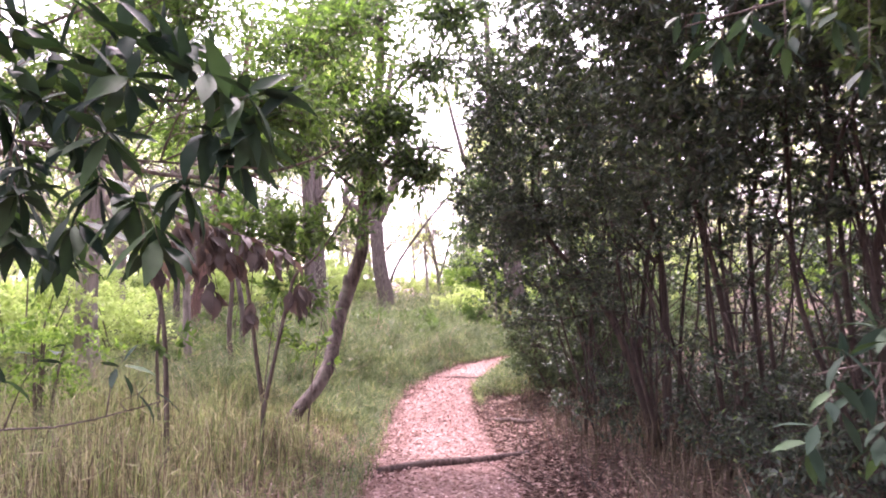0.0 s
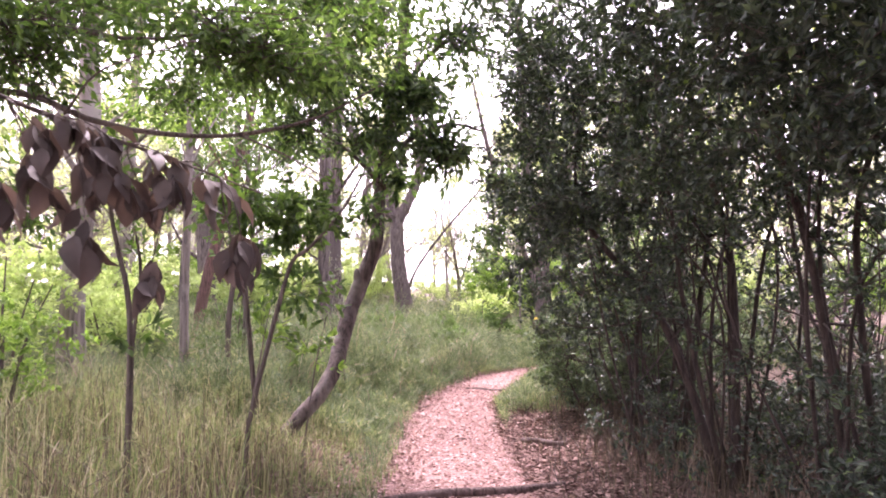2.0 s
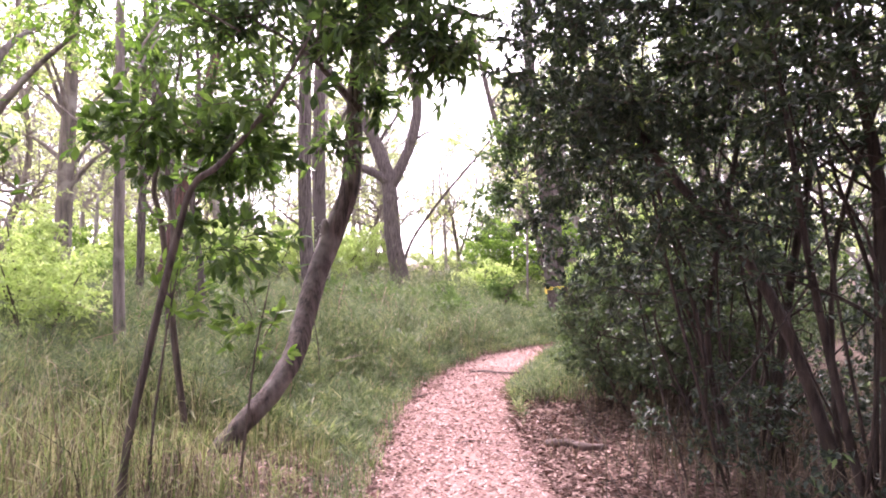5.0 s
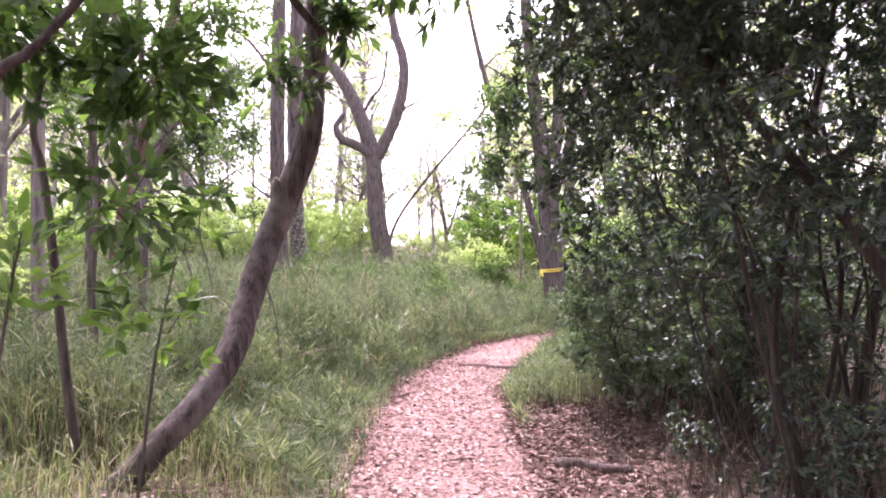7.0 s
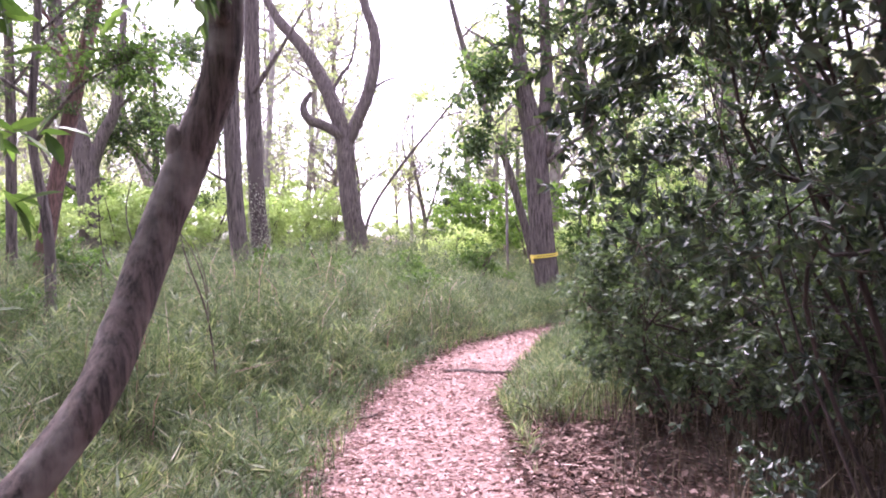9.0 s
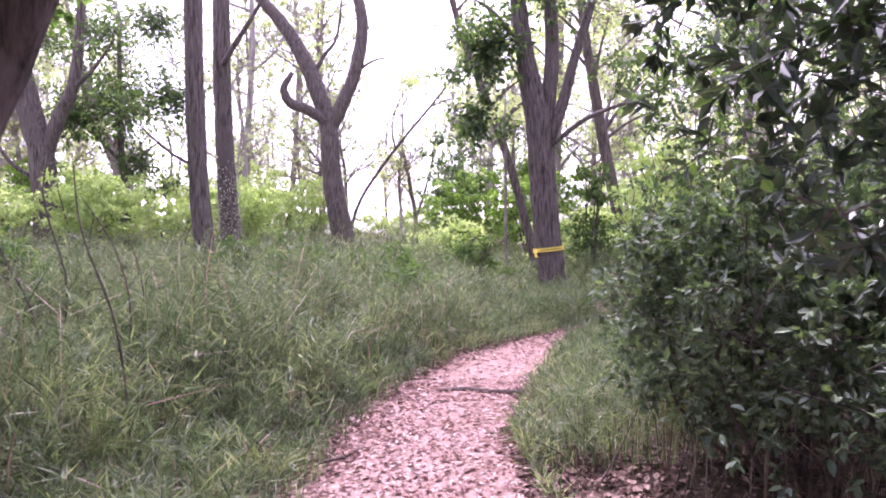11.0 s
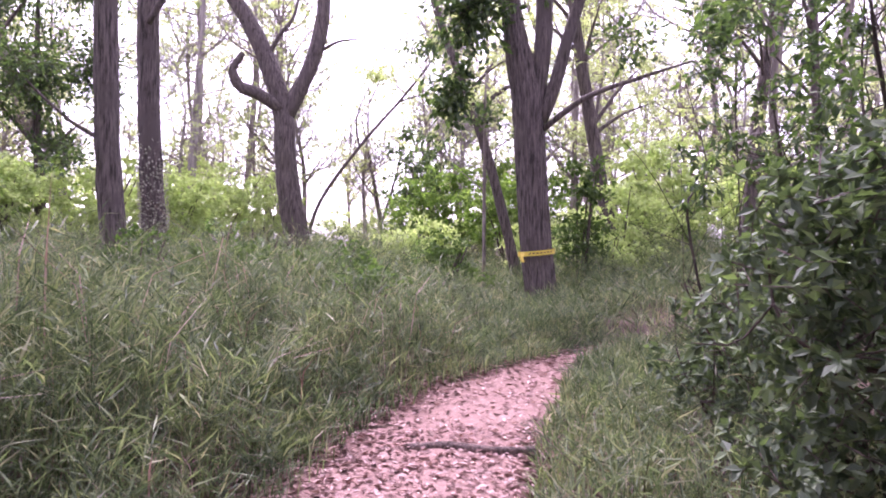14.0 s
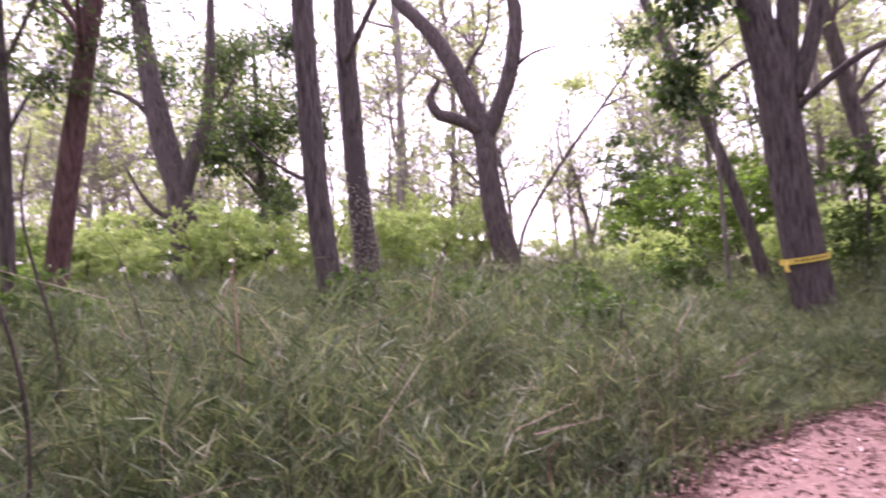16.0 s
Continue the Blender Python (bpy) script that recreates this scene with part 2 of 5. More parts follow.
def tube(soup, line, radii, sides=8, rough=0.0, ridges=0.0):
    """A tapered, slightly uneven round limb along a line, closed at its tip."""
    line = np.asarray(line, float)
    n = len(line)
    r = np.interp(np.linspace(0, 1, n), np.linspace(0, 1, len(radii)), radii)
    tan = np.gradient(line, axis=0)
    tan /= np.linalg.norm(tan, axis=1)[:, None] + 1e-9
    ref = np.array([1.0, 0.13, 0.07]) if abs(tan[0, 0]) < 0.8 else np.array([0.1, 1.0, 0.05])
    a = np.cross(tan, ref)
    a /= np.linalg.norm(a, axis=1)[:, None]
    b = np.cross(tan, a)
    ang = np.linspace(0, 2 * np.pi, sides, endpoint=False)
    rr = r[:, None] * np.ones(sides)
    if rough:
        w = rng.normal(0, 1, (n, sides))
        w = (w + np.roll(w, 1, 1) + np.vstack([w[:1], w[:-1]])) / 2
        rr = rr * (1 + rough * w)
    if ridges:
        rr = rr * (1 + ridges * np.sin(ang * 15 + 0.6 * np.sin(np.arange(n) * 0.4)[:, None] + 1.3 * np.sin(ang * 2)))
    v = line[:, None] + rr[..., None] * (np.cos(ang)[None, :, None] * a[:, None] + np.sin(ang)[None, :, None] * b[:, None])
    i, j = np.meshgrid(np.arange(n - 1), np.arange(sides), indexing="ij")
    k = (j + 1) % sides
    quads = np.stack([i * sides + j, i * sides + k, (i + 1) * sides + k, (i + 1) * sides + j], -1).reshape(-1, 4)
    tip = n * sides
    js = np.arange(sides)
    tris = np.stack([(n - 1) * sides + js, (n - 1) * sides + (js + 1) % sides, np.full(sides, tip)], 1)
    foot = np.stack([(js + 1) % sides, js, np.full(sides, tip + 1)], 1)
    soup.add(np.vstack([v.reshape(-1, 3), line[-1:] + tan[-1:] * r[-1] * 0.5, line[:1]]), np.vstack([tris, foot]), quads)


LEAF_FOLD = np.array([(0, 0, 0), (-0.5, 0.45, 0.16), (0.5, 0.45, 0.16), (0, 1, -0.08)]), np.array([(0, 3, 1), (0, 2, 3)])
LEAF_FULL = (np.array([(0, 0, 0), (-0.36, 0.26, 0.09), (-0.48, 0.52, 0.1), (-0.26, 0.8, 0.04), (0, 1, -0.16), (0.26, 0.8, 0.04), (0.48, 0.52, 0.1), (0.36, 0.26, 0.09), (0, 0.26, 0.0), (0, 0.52, 0.0), (0, 0.8, -0.05)]),
             np.array([(0, 8, 1), (0, 7, 8), (1, 8, 2), (8, 9, 2), (8, 7, 6), (8, 6, 9), (2, 9, 3), (9, 10, 3), (9, 6, 5), (9, 5, 10), (3, 10, 4), (10, 5, 4)]))
LEAF_CURL = np.array([(0, 0, 0), (-0.5, 0.4, 0.3), (0.5, 0.5, 0.22), (0.06, 0.5, 0.0), (0, 1, 0.2)]), np.array([(0, 3, 1), (0, 2, 3), (1, 3, 4), (3, 2, 4)])


def unit(v):
    return v / (np.linalg.norm(v, axis=-1, keepdims=True) + 1e-9)


def leaves(soup, at, way, length, width, shape=LEAF_FOLD, flat=0.5):
    """Many leaves: each starts at a place, points a way, and turns its face more or less to the sky."""
    n = len(at)
    v, f = shape
    way = unit(way)
    up = unit(np.array([0, 0, 1.0]) + rng.normal(0, flat, (n, 3)))
    side = unit(np.cross(way, up))
    face = np.cross(side, way)
    length, width = np.broadcast_to(length, n), np.broadcast_to(width, n)
    p = (at[:, None] + side[:, None] * (v[None, :, :1] * width[:, None, None]) + way[:, None] * (v[None, :, 1:2] * length[:, None, None])
         + face[:, None] * (v[None, :, 2:] * width[:, None, None]))
    soup.add(p.reshape(-1, 3), (f[None] + (np.arange(n) * len(v))[:, None, None]).reshape(-1, 3))


# ---- the lie of the land ----
ALONG = np.array([-60, -8, -2, 1, 4, 7, 10, 13, 16, 19, 22, 25, 31, 60])
RISE = np.array([1.0, 0.75, 0.42, 0.14, -0.06, -0.27, -0.5, -0.39, -0.16, -0.1, -0.04, 0.08, 0.25, 0.35])
fine_y = np.linspace(-60, 60, 1201)
fine_z = np.convolve(np.pad(np.interp(fine_y, ALONG, RISE), 9, mode="edge"), np.ones(19) / 19, "valid")
LEFT_Y, LEFT_X = [-30, 5, 7, 10, 11.8, 13.3, 14.3, 15.3, 15.9, 16.6, 18, 20, 60], [-0.9, -0.92, -0.95, -1.05, -1.04, -0.82, -0.46, 0.1, 0.76, 1.62, 3.5, 6.2, 60]
RIGHT_Y, RIGHT_X = [-30, 5, 6.7, 9, 11, 13, 14.2, 15, 15.95, 16.9, 18, 20, 60], [0.75, 0.77, 0.76, 0.66, 0.55, 0.5, 0.84, 1.18, 1.6, 2.3, 3.95, 6.75, 60.6]


def left_edge(y):
    return np.interp(y, LEFT_Y, LEFT_X)


def right_edge(y):
    return np.interp(y, RIGHT_Y, RIGHT_X)


def height(x, y):
    x, y = np.asarray(x, float), np.asarray(y, float)
    z = np.interp(y, fine_y, fine_z)
    off_left = np.clip(left_edge(np.minimum(y, 15.0)) - x, 0, 8)
    off_right = np.clip(x - right_edge(np.minimum(y, 15.0)), 0, 8)
    z = z + 0.06 * off_left + 0.02 * off_right
    bumps = 0.03 * np.sin(1.7 * x + 0.6 * y) * np.sin(1.1 * y - 0.4 * x) + 0.015 * np.sin(4.1 * x + 1.3) * np.sin(3.7 * y)
    beside = np.clip((off_left + off_right) / 0.8, 0, 1)
    bank = 0.3 * np.exp(-((x + 2.15) / 0.75) ** 2 - ((y - 8.75) / 1.0) ** 2)
    return z + bank + bumps * (0.25 + 0.75 * beside)


def sheet(name, xs, ys, lift, mat):
    s = Soup()
    gx, gy = np.meshgrid(xs, ys)
    v = np.stack([gx, gy, height(gx, gy) + lift], -1).reshape(-1, 3)
    i, j = np.meshgrid(np.arange(len(ys) - 1), np.arange(len(xs) - 1), indexing="ij")
    a = i * len(xs) + j
    s.add(v, None, np.stack([a, a + 1, a + 1 + len(xs), a + len(xs)], -1).reshape(-1, 4))
    return part(name, s, mat, smooth=True)


spread = np.concatenate([np.array([-600, -200, -90, -50, -35, -25]), np.arange(-18, 18.01, 0.25), np.array([25, 35, 50, 90, 200, 600])])
ahead_ys = np.concatenate([np.array([-400, -120, -60, -30, -15]), np.arange(-8, 34.01, 0.25), np.array([38, 45, 55, 80, 150, 300, 700])])
tagged(sheet("ground", spread, ahead_ys, 0.0, M_FLOOR), "brown forest floor with bare soil and humus", "ground", kind="structure")

# trodden path: a low ragged-edged ribbon lying on the ground
s = Soup()
ys = np.concatenate([np.arange(-14, 14.0, 0.09), np.arange(14.0, 19.0, 0.045)])
cols = np.linspace(0, 1, 15)
wig = 0.07 * np.sin(ys * 5.3) + 0.06 * np.sin(ys * 11.7 + 1) + rng.normal(0, 0.04, len(ys))
wig2 = 0.08 * np.sin(ys * 4.1 + 2) + 0.06 * np.sin(ys * 12.9) + rng.normal(0, 0.05, len(ys))
lx, rx = left_edge(ys) + wig, right_edge(ys) + wig2
px = lx[:, None] + (rx - lx)[:, None] * cols
py = ys[:, None] + 0 * cols
pz = height(px, py) + 0.018 * np.sin(np.pi * cols) ** 0.4 - 0.006 + rng.normal(0, 0.002, px.shape)
i, j = np.meshgrid(np.arange(len(ys) - 1), np.arange(14), indexing="ij")
a = i * 15 + j
s.add(np.stack([px, py, pz], -1).reshape(-1, 3), None, np.stack([a, a + 1, a + 16, a + 15], -1).reshape(-1, 4))
tagged(part("path", s, M_PATH, smooth=True), "narrow trodden path of pinkish red earth and leaf mulch", "path", kind="structure")

# ---- trees ----


def limb(points, radii, n=14, sides=7, rough=0.05):
    s = Soup()
    tube(s, curve(points, n), radii, sides, rough)
    return s


def twigs_and_leaves(twig_soup, leaf_soup, centre, radius, twigs, per_twig, length, width, shape=LEAF_FOLD, droop=0.3, root=None, thick=0.006):
    """Thin twigs that spread inside an ellipsoid, each set with leaves along its outer part."""
    centre, radius = np.array(centre, float), np.array(radius, float)
    for _ in range(twigs):
        d = unit(rng.normal(0, 1, 3))
        end = centre + d * radius * rng.uniform(0.45, 1.0)
        start = (centre - d * radius * 0.2 + rng.normal(0, 0.15, 3) * radius) if root is None else np.array(root) + (end - np.array(root)) * rng.uniform(0.1, 0.45)
        mid = (start + end) / 2 + rng.normal(0, 0.12, 3) * radius
        line = curve([start, mid, end], 5)
        if twig_soup is not None and (_ == 0 or rng.uniform() < 0.28):
            tube(twig_soup, line[::2], [thick, thick * 0.35], 3)
        u = rng.uniform(0.25, 1.0, per_twig)
        k = np.clip((u * 4).astype(int), 0, 3)
        f = (u * 4 - k)[:, None]
        at = line[k] * (1 - f) + line[k + 1] * f
        way = unit(end - start)[None] * 0.8 + rng.normal(0, 0.7, (per_twig, 3)) - np.array([0, 0, droop])
        leaves(leaf_soup, at, way, rng.uniform(0.65, 1.15, per_twig) * length, rng.uniform(0.7, 1.1, per_twig) * width, shape, 0.6)


def on_ground(x, y):
    return (x, y, float(height(x, y)))


def tree(name, base, label, trunk_line, trunk_radii, bark, limbs=(), crowns=(), foliage=None, sides=12, rough=0.035, ridges=0.0, rings=36, group=""):
    """trunk, limbs and a crown of twigs with leaves; crowns: (centre, radius, twigs, leaves a twig, leaf length, leaf width)."""
    t = thing(name, base, label, "tree", group)
    s = Soup()
    line = curve(trunk_line, rings)
    r = list(trunk_radii)
    tube(s, line, [r[0] * 1.35] + r, sides, rough, ridges)
    part("trunk", s, bark, t, smooth=True)
    for pts, rad in limbs:
        part("limb", limb(pts, rad), bark, t, smooth=True)
    if crowns:
        ts, ls = Soup(), Soup()
        for centre, radius, tw, per, le, wi in crowns:
            twigs_and_leaves(ts, ls, centre, radius, tw, per, le, wi)
        tagged(part("twig_spray", ts, M_TWIG, t), kind="stuff")
        part("crown", ls, foliage, t)
    return t


def zed(x, y, up):
    return (x, y, float(height(x, y)) + up)


# leaning tree by the path, dark smooth bark, crown of big drooping leaves
B = on_ground(-2.12, 8.86)
tree("leaning_tree", B, "leaning tree with curved dark smooth trunk beside the path",
     [(-2.24, 8.74, B[2] - 0.2), (-2.1, 8.86, B[2] - 0.02), (-1.96, 9.0, 0.09), (-1.8, 9.2, 0.28), (-1.65, 9.44, 0.58), (-1.61, 9.68, 0.88), (-1.55, 9.88, 1.25), (-1.46, 9.98, 1.56), (-1.35, 10.02, 1.85), (-1.23, 10.03, 2.22), (-1.2, 10.03, 2.7), (-1.15, 10.03, 3.5), (-0.9, 9.9, 4.8), (-0.9, 10.0, 6.4)],
     [0.086, 0.096, 0.1, 0.104, 0.096, 0.08, 0.055], M_BARK_SMOOTH,
     limbs=[([(-1.44, 9.99, 1.7), (-1.46, 9.96, 1.79), (-1.47, 9.95, 1.86)], [0.075, 0.06, 0.02]), ([(-1.26, 10.02, 2.35), (-1.2, 9.94, 2.42), (-1.18, 9.9, 2.5)], [0.05, 0.045, 0.02]), 
            ([(-1.08, 9.8, 3.2), (-0.7, 9.4, 3.5), (-0.2, 9.2, 3.6), (0.15, 9.1, 3.5)], [0.04, 0.012]),
            ([(-1.1, 9.8, 2.9), (-1.5, 9.4, 3.3), (-2.0, 9.2, 3.6)], [0.035, 0.01]),
            ([(-1.0, 9.85, 4.1), (-0.5, 10.0, 4.8), (0.1, 10.0, 5.2)], [0.04, 0.012])],
     crowns=[((-0.35, 9.2, 3.35), (0.7, 0.6, 0.6), 80, 10, 0.17, 0.055), ((-1.15, 9.4, 3.5), (0.9, 0.6, 0.75), 80, 10, 0.16, 0.055), ((-2.1, 9.3, 3.6), (1.0, 0.7, 0.7), 70, 10, 0.15, 0.055),
             ((-1.3, 9.5, 2.5), (0.4, 0.3, 0.35), 22, 7, 0.14, 0.05), ((-0.1, 9.8, 4.9), (1.1, 0.8, 0.8), 90, 10, 0.16, 0.055), ((-1.2, 10.0, 5.9), (1.8, 1.3, 1.1), 200, 10, 0.16, 0.055),
             ((-0.75, 9.6, 4.1), (0.9, 0.8, 0.55), 150, 10, 0.16, 0.055), ((-1.9, 9.7, 4.4), (1.0, 0.8, 0.7), 150, 10, 0.16, 0.055), ((0.2, 9.9, 5.8), (1.0, 0.9, 0.7), 110, 10, 0.16, 0.055), ((-0.95, 9.75, 3.0), (0.3, 0.3, 0.28), 26, 8, 0.17, 0.058)],
     foliage=M_BROAD, sides=14, rings=52)

# tree with the tape: two leaders, ridged grey bark
B = on_ground(2.35, 20.4)
tree("ridged_bark_tree", B, "tall forked tree with ridged grey brown bark",
     [(2.38, 20.4, B[2] - 0.2), (2.34, 20.4, 0.1), (2.24, 20.4, 0.9), (2.15, 20.4, 2.1), (2.07, 20.4, 3.2), (1.93, 20.4, 3.9), (1.8, 20.4, 4.7), (1.55, 20.4, 7.0), (1.5, 20.4, 10)],
     [0.25, 0.24, 0.235, 0.235, 0.2, 0.15, 0.12, 0.08], M_BARK,
     limbs=[([(2.15, 20.38, 3.0), (2.24, 20.4, 3.6), (2.33, 20.4, 4.5), (2.3, 20.5, 7.0), (2.5, 20.6, 10)], [0.17, 0.16, 0.12, 0.06]),
            ([(2.28, 20.35, 2.9), (2.5, 20.3, 3.5), (2.72, 20.3, 4.3), (3.2, 20.3, 6.0), (3.6, 20.4, 8.5)], [0.11, 0.1, 0.06]),
            ([(2.3, 20.3, 2.75), (2.9, 20.0, 3.2), (3.6, 19.8, 3.45), (4.4, 19.6, 3.7)], [0.05, 0.04, 0.015]),
            ([(1.85, 20.4, 4.4), (1.3, 20.0, 5.0), (0.6, 19.8, 5.4)], [0.05, 0.015])],
     crowns=[((1.1, 20.0, 4.5), (0.9, 0.8, 1.0), 130, 10, 0.15, 0.08), ((0.85, 20.0, 3.2), (0.6, 0.5, 0.7), 64, 9, 0.15, 0.08), ((2.2, 20.2, 5.6), (1.6, 1.3, 1.1), 90, 9, 0.15, 0.07), ((3.5, 20.0, 4.1), (1.0, 0.8, 0.6), 34, 8, 0.14, 0.06), ((2.0, 20.4, 8.5), (3.0, 2.6, 1.8), 120, 9, 0.18, 0.08)],
     foliage=M_BROAD, sides=72, rough=0.015, ridges=0.05, rings=70)

# yellow tape round that trunk
t = thing("barrier_tape", (2.24, 20.4, 0.83), "strip of yellow marking tape tied round the trunk", "tape")
s = Soup()
ang = np.linspace(0, 2 * np.pi, 33)
for lo, hi, r in ((0.79, 0.865, 0.29),):
    ring = np.stack([2.245 + r * np.cos(ang), 20.4 + r * np.sin(ang), 0.03 * np.cos(ang)], 1)
    v = np.vstack([ring + (0, 0, lo), ring + (0, 0, hi)])
    k = np.arange(32)
    s.add(v, None, np.stack([k, k + 1, k + 34, k + 33], 1))
band = part("band", s, M_TAPE, t)
s = Soup()
tail = curve([(1.98, 20.18, 0.83), (1.95, 20.15, 0.76), (1.97, 20.13, 0.68)], 6)
s.add(np.vstack([tail + (-0.02, 0, 0), tail + (0.03, -0.01, 0)]), None, [(k, k + 1, k + 7, k + 6) for k in range(5)])
part("loose_end", s, M_TAPE, t)
for k in range(7):
    a0 = -2.2 + 0.2 * k
    aa = np.array([a0, a0 + 0.11])
    s = Soup()
    ring = np.stack([2.245 + 0.294 * np.cos(aa), 20.4 + 0.294 * np.sin(aa), 0.03 * np.cos(aa)], 1)
    s.add(np.vstack([ring + (0, 0, 0.818), ring + (0, 0, 0.838)]), None, [(0, 1, 3, 2)])
    part("print", s, M_MARK, band)

# crooked forked tree standing clear against the sky
B = on_ground(-2.5, 27.8)
tree("crooked_fork_tree", B, "crooked dark tree forking into two bare limbs",
     [(-2.35, 27.8, B[2] - 0.2), (-2.42, 27.8, 1.1), (-2.6, 27.8, 2.0), (-2.74, 27.8, 3.2), (-2.78, 27.8, 4.2), (-3.05, 27.8, 5.2), (-3.5, 27.8, 6.3), (-4.1, 27.8, 7.3), (-4.85, 27.8, 8.2), (-5.6, 27.8, 9.6)],
     [0.33, 0.3, 0.28, 0.26, 0.23, 0.2, 0.16, 0.09], M_BARK,
     limbs=[([(-2.78, 27.8, 4.1), (-2.4, 27.8, 4.9), (-2.05, 27.8, 5.7), (-1.82, 27.8, 6.7), (-1.8, 27.8, 7.7), (-2.2, 27.8, 9.1), (-2.0, 27.8, 11)], [0.22, 0.2, 0.17, 0.1]),
            ([(-2.8, 27.7, 4.4), (-3.35, 27.6, 4.75), (-3.85, 27.6, 4.95), (-4.05, 27.6, 5.35), (-3.8, 27.6, 5.8)], [0.17, 0.16, 0.13, 0.07]),
            ([(-3.2, 27.8, 5.8), (-2.9, 27.7, 6.3), (-2.5, 27.7, 6.9), (-2.3, 27.7, 8.3)], [0.07, 0.05, 0.02]),
            ([(-1.95, 27.8, 5.9), (-1.4, 27.7, 6.2), (-0.8, 27.7, 6.3)], [0.05, 0.02])],
     crowns=[((-3.5, 27.8, 10.6), (3, 2.5, 1.4), 80, 8, 0.2, 0.1)], foliage=M_LIME, sides=14, rings=48)

# two straight trunks, one with pale flecked bark at its foot
B = on_ground(-3.88, 19.6)
tree("straight_tree", B, "straight tree with dark rough bark in the bamboo grass",
     [(-3.8, 19.6, B[2] - 0.2), (-3.86, 19.6, 1), (-3.95, 19.6, 2.5), (-3.97, 19.6, 5), (-3.9, 19.6, 10)], [0.175, 0.165, 0.16, 0.15, 0.1], M_BARK,
     limbs=[([(-3.95, 19.6, 2.3), (-4.4, 19.4, 2.6), (-5.0, 19.3, 3.2)], [0.035, 0.01]), ([(-3.97, 19.6, 5.0), (-4.5, 19.4, 5.7), (-5.2, 19.4, 6.2)], [0.045, 0.012])],
     crowns=[((-5.0, 19.3, 3.3), (0.9, 0.7, 0.8), 70, 10, 0.09, 0.04), ((-4.4, 19.4, 2.0), (0.5, 0.4, 0.4), 24, 9, 0.09, 0.04), ((-4.1, 19.6, 9.4), (2.4, 2.2, 1.3), 80, 9, 0.14, 0.06)], foliage=M_BROAD, sides=16, rings=44)
B = on_ground(-3.8, 21.0)
tree("flecked_tree", B, "straight tree with pale flecked bark low on its trunk",
     [(-3.8, 21.3, B[2] - 0.2), (-3.87, 21.3, 1), (-3.97, 21.3, 3), (-3.98, 21.3, 6), (-3.85, 21.3, 10)], [0.2, 0.18, 0.17, 0.16, 0.1], M_BARK,
     limbs=[([(-3.9, 21, 4.4), (-3.3, 20.8, 5.2), (-2.7, 20.7, 6.1)], [0.06, 0.02])],
     crowns=[((-3.7, 21, 9), (2.6, 2.2, 1.3), 80, 9, 0.16, 0.07)], foliage=M_LIME, sides=16, rings=44)
# the pale bark flecks, modelled as small curled leaf shapes round the trunk
s = Soup()
n = 1200
a, zz = rng.uniform(0, 2 * np.pi, n), 0.4 + 2.3 * rng.beta(1.2, 1.9, n)
c = np.stack([np.interp(zz, [0, 1, 3], [-3.83, -3.87, -3.97]) + 0.205 * np.cos(a), 21.3 + 0.205 * np.sin(a), zz], 1)
leaves(s, c, np.stack([np.cos(a) * 0.5, np.sin(a) * 0.5, rng.normal(0.3, 0.5, n)], 1), 0.05, 0.035, LEAF_CURL)
tagged(part("bark_flecks", s, leaf_material("pale_bark_flecks", [(0, (0.3, 0.3, 0.25)), (1, (0.6, 0.58, 0.52))], 0.4, 0.1)), "pale bark flecks on a trunk, shaped as small curled leaves", "ivy", kind="stuff")

# forked tree at the edge of the wood
B = on_ground(-9.0, 24.2)
tree("forked_tree", B, "forked brown tree among light green bushes",
     [(-8.9, 24.2, B[2] - 0.2), (-9.0, 24.2, 1.4), (-9.1, 24.2, 3.1), (-9.45, 24.2, 4.6), (-9.8, 24.2, 7.0), (-9.9, 24.2, 10)], [0.3, 0.28, 0.27, 0.19, 0.1], M_BARK,
     limbs=[([(-9.05, 24.2, 2.95), (-8.7, 24.2, 3.9), (-8.25, 24.2, 5.0), (-8.0, 24.2, 7.8)], [0.19, 0.16, 0.08]), ([(-9.05, 24.2, 2.4), (-9.7, 24.0, 2.9), (-10.2, 23.9, 3.8)], [0.07, 0.03]), ([(-9.05, 24.2, 2.8), (-8.6, 24.0, 2.85), (-8.1, 23.9, 2.5)], [0.05, 0.02]),
            ([(-9.4, 24.2, 4.5), (-9.9, 24.0, 5.2), (-10.6, 23.9, 5.6)], [0.08, 0.03]), ([(-8.4, 24.2, 4.6), (-7.8, 24.0, 5.0), (-7.2, 23.9, 5.7)], [0.07, 0.025])],
     crowns=[((-9.9, 24.2, 7.6), (2.2, 1.8, 1.4), 90, 9, 0.16, 0.07), ((-10.6, 23.8, 5.7), (1.0, 0.9, 0.7), 50, 9, 0.12, 0.055), ((-7.2, 23.8, 5.9), (0.9, 0.8, 0.7), 50, 9, 0.12, 0.055)], foliage=M_BROAD, sides=14)

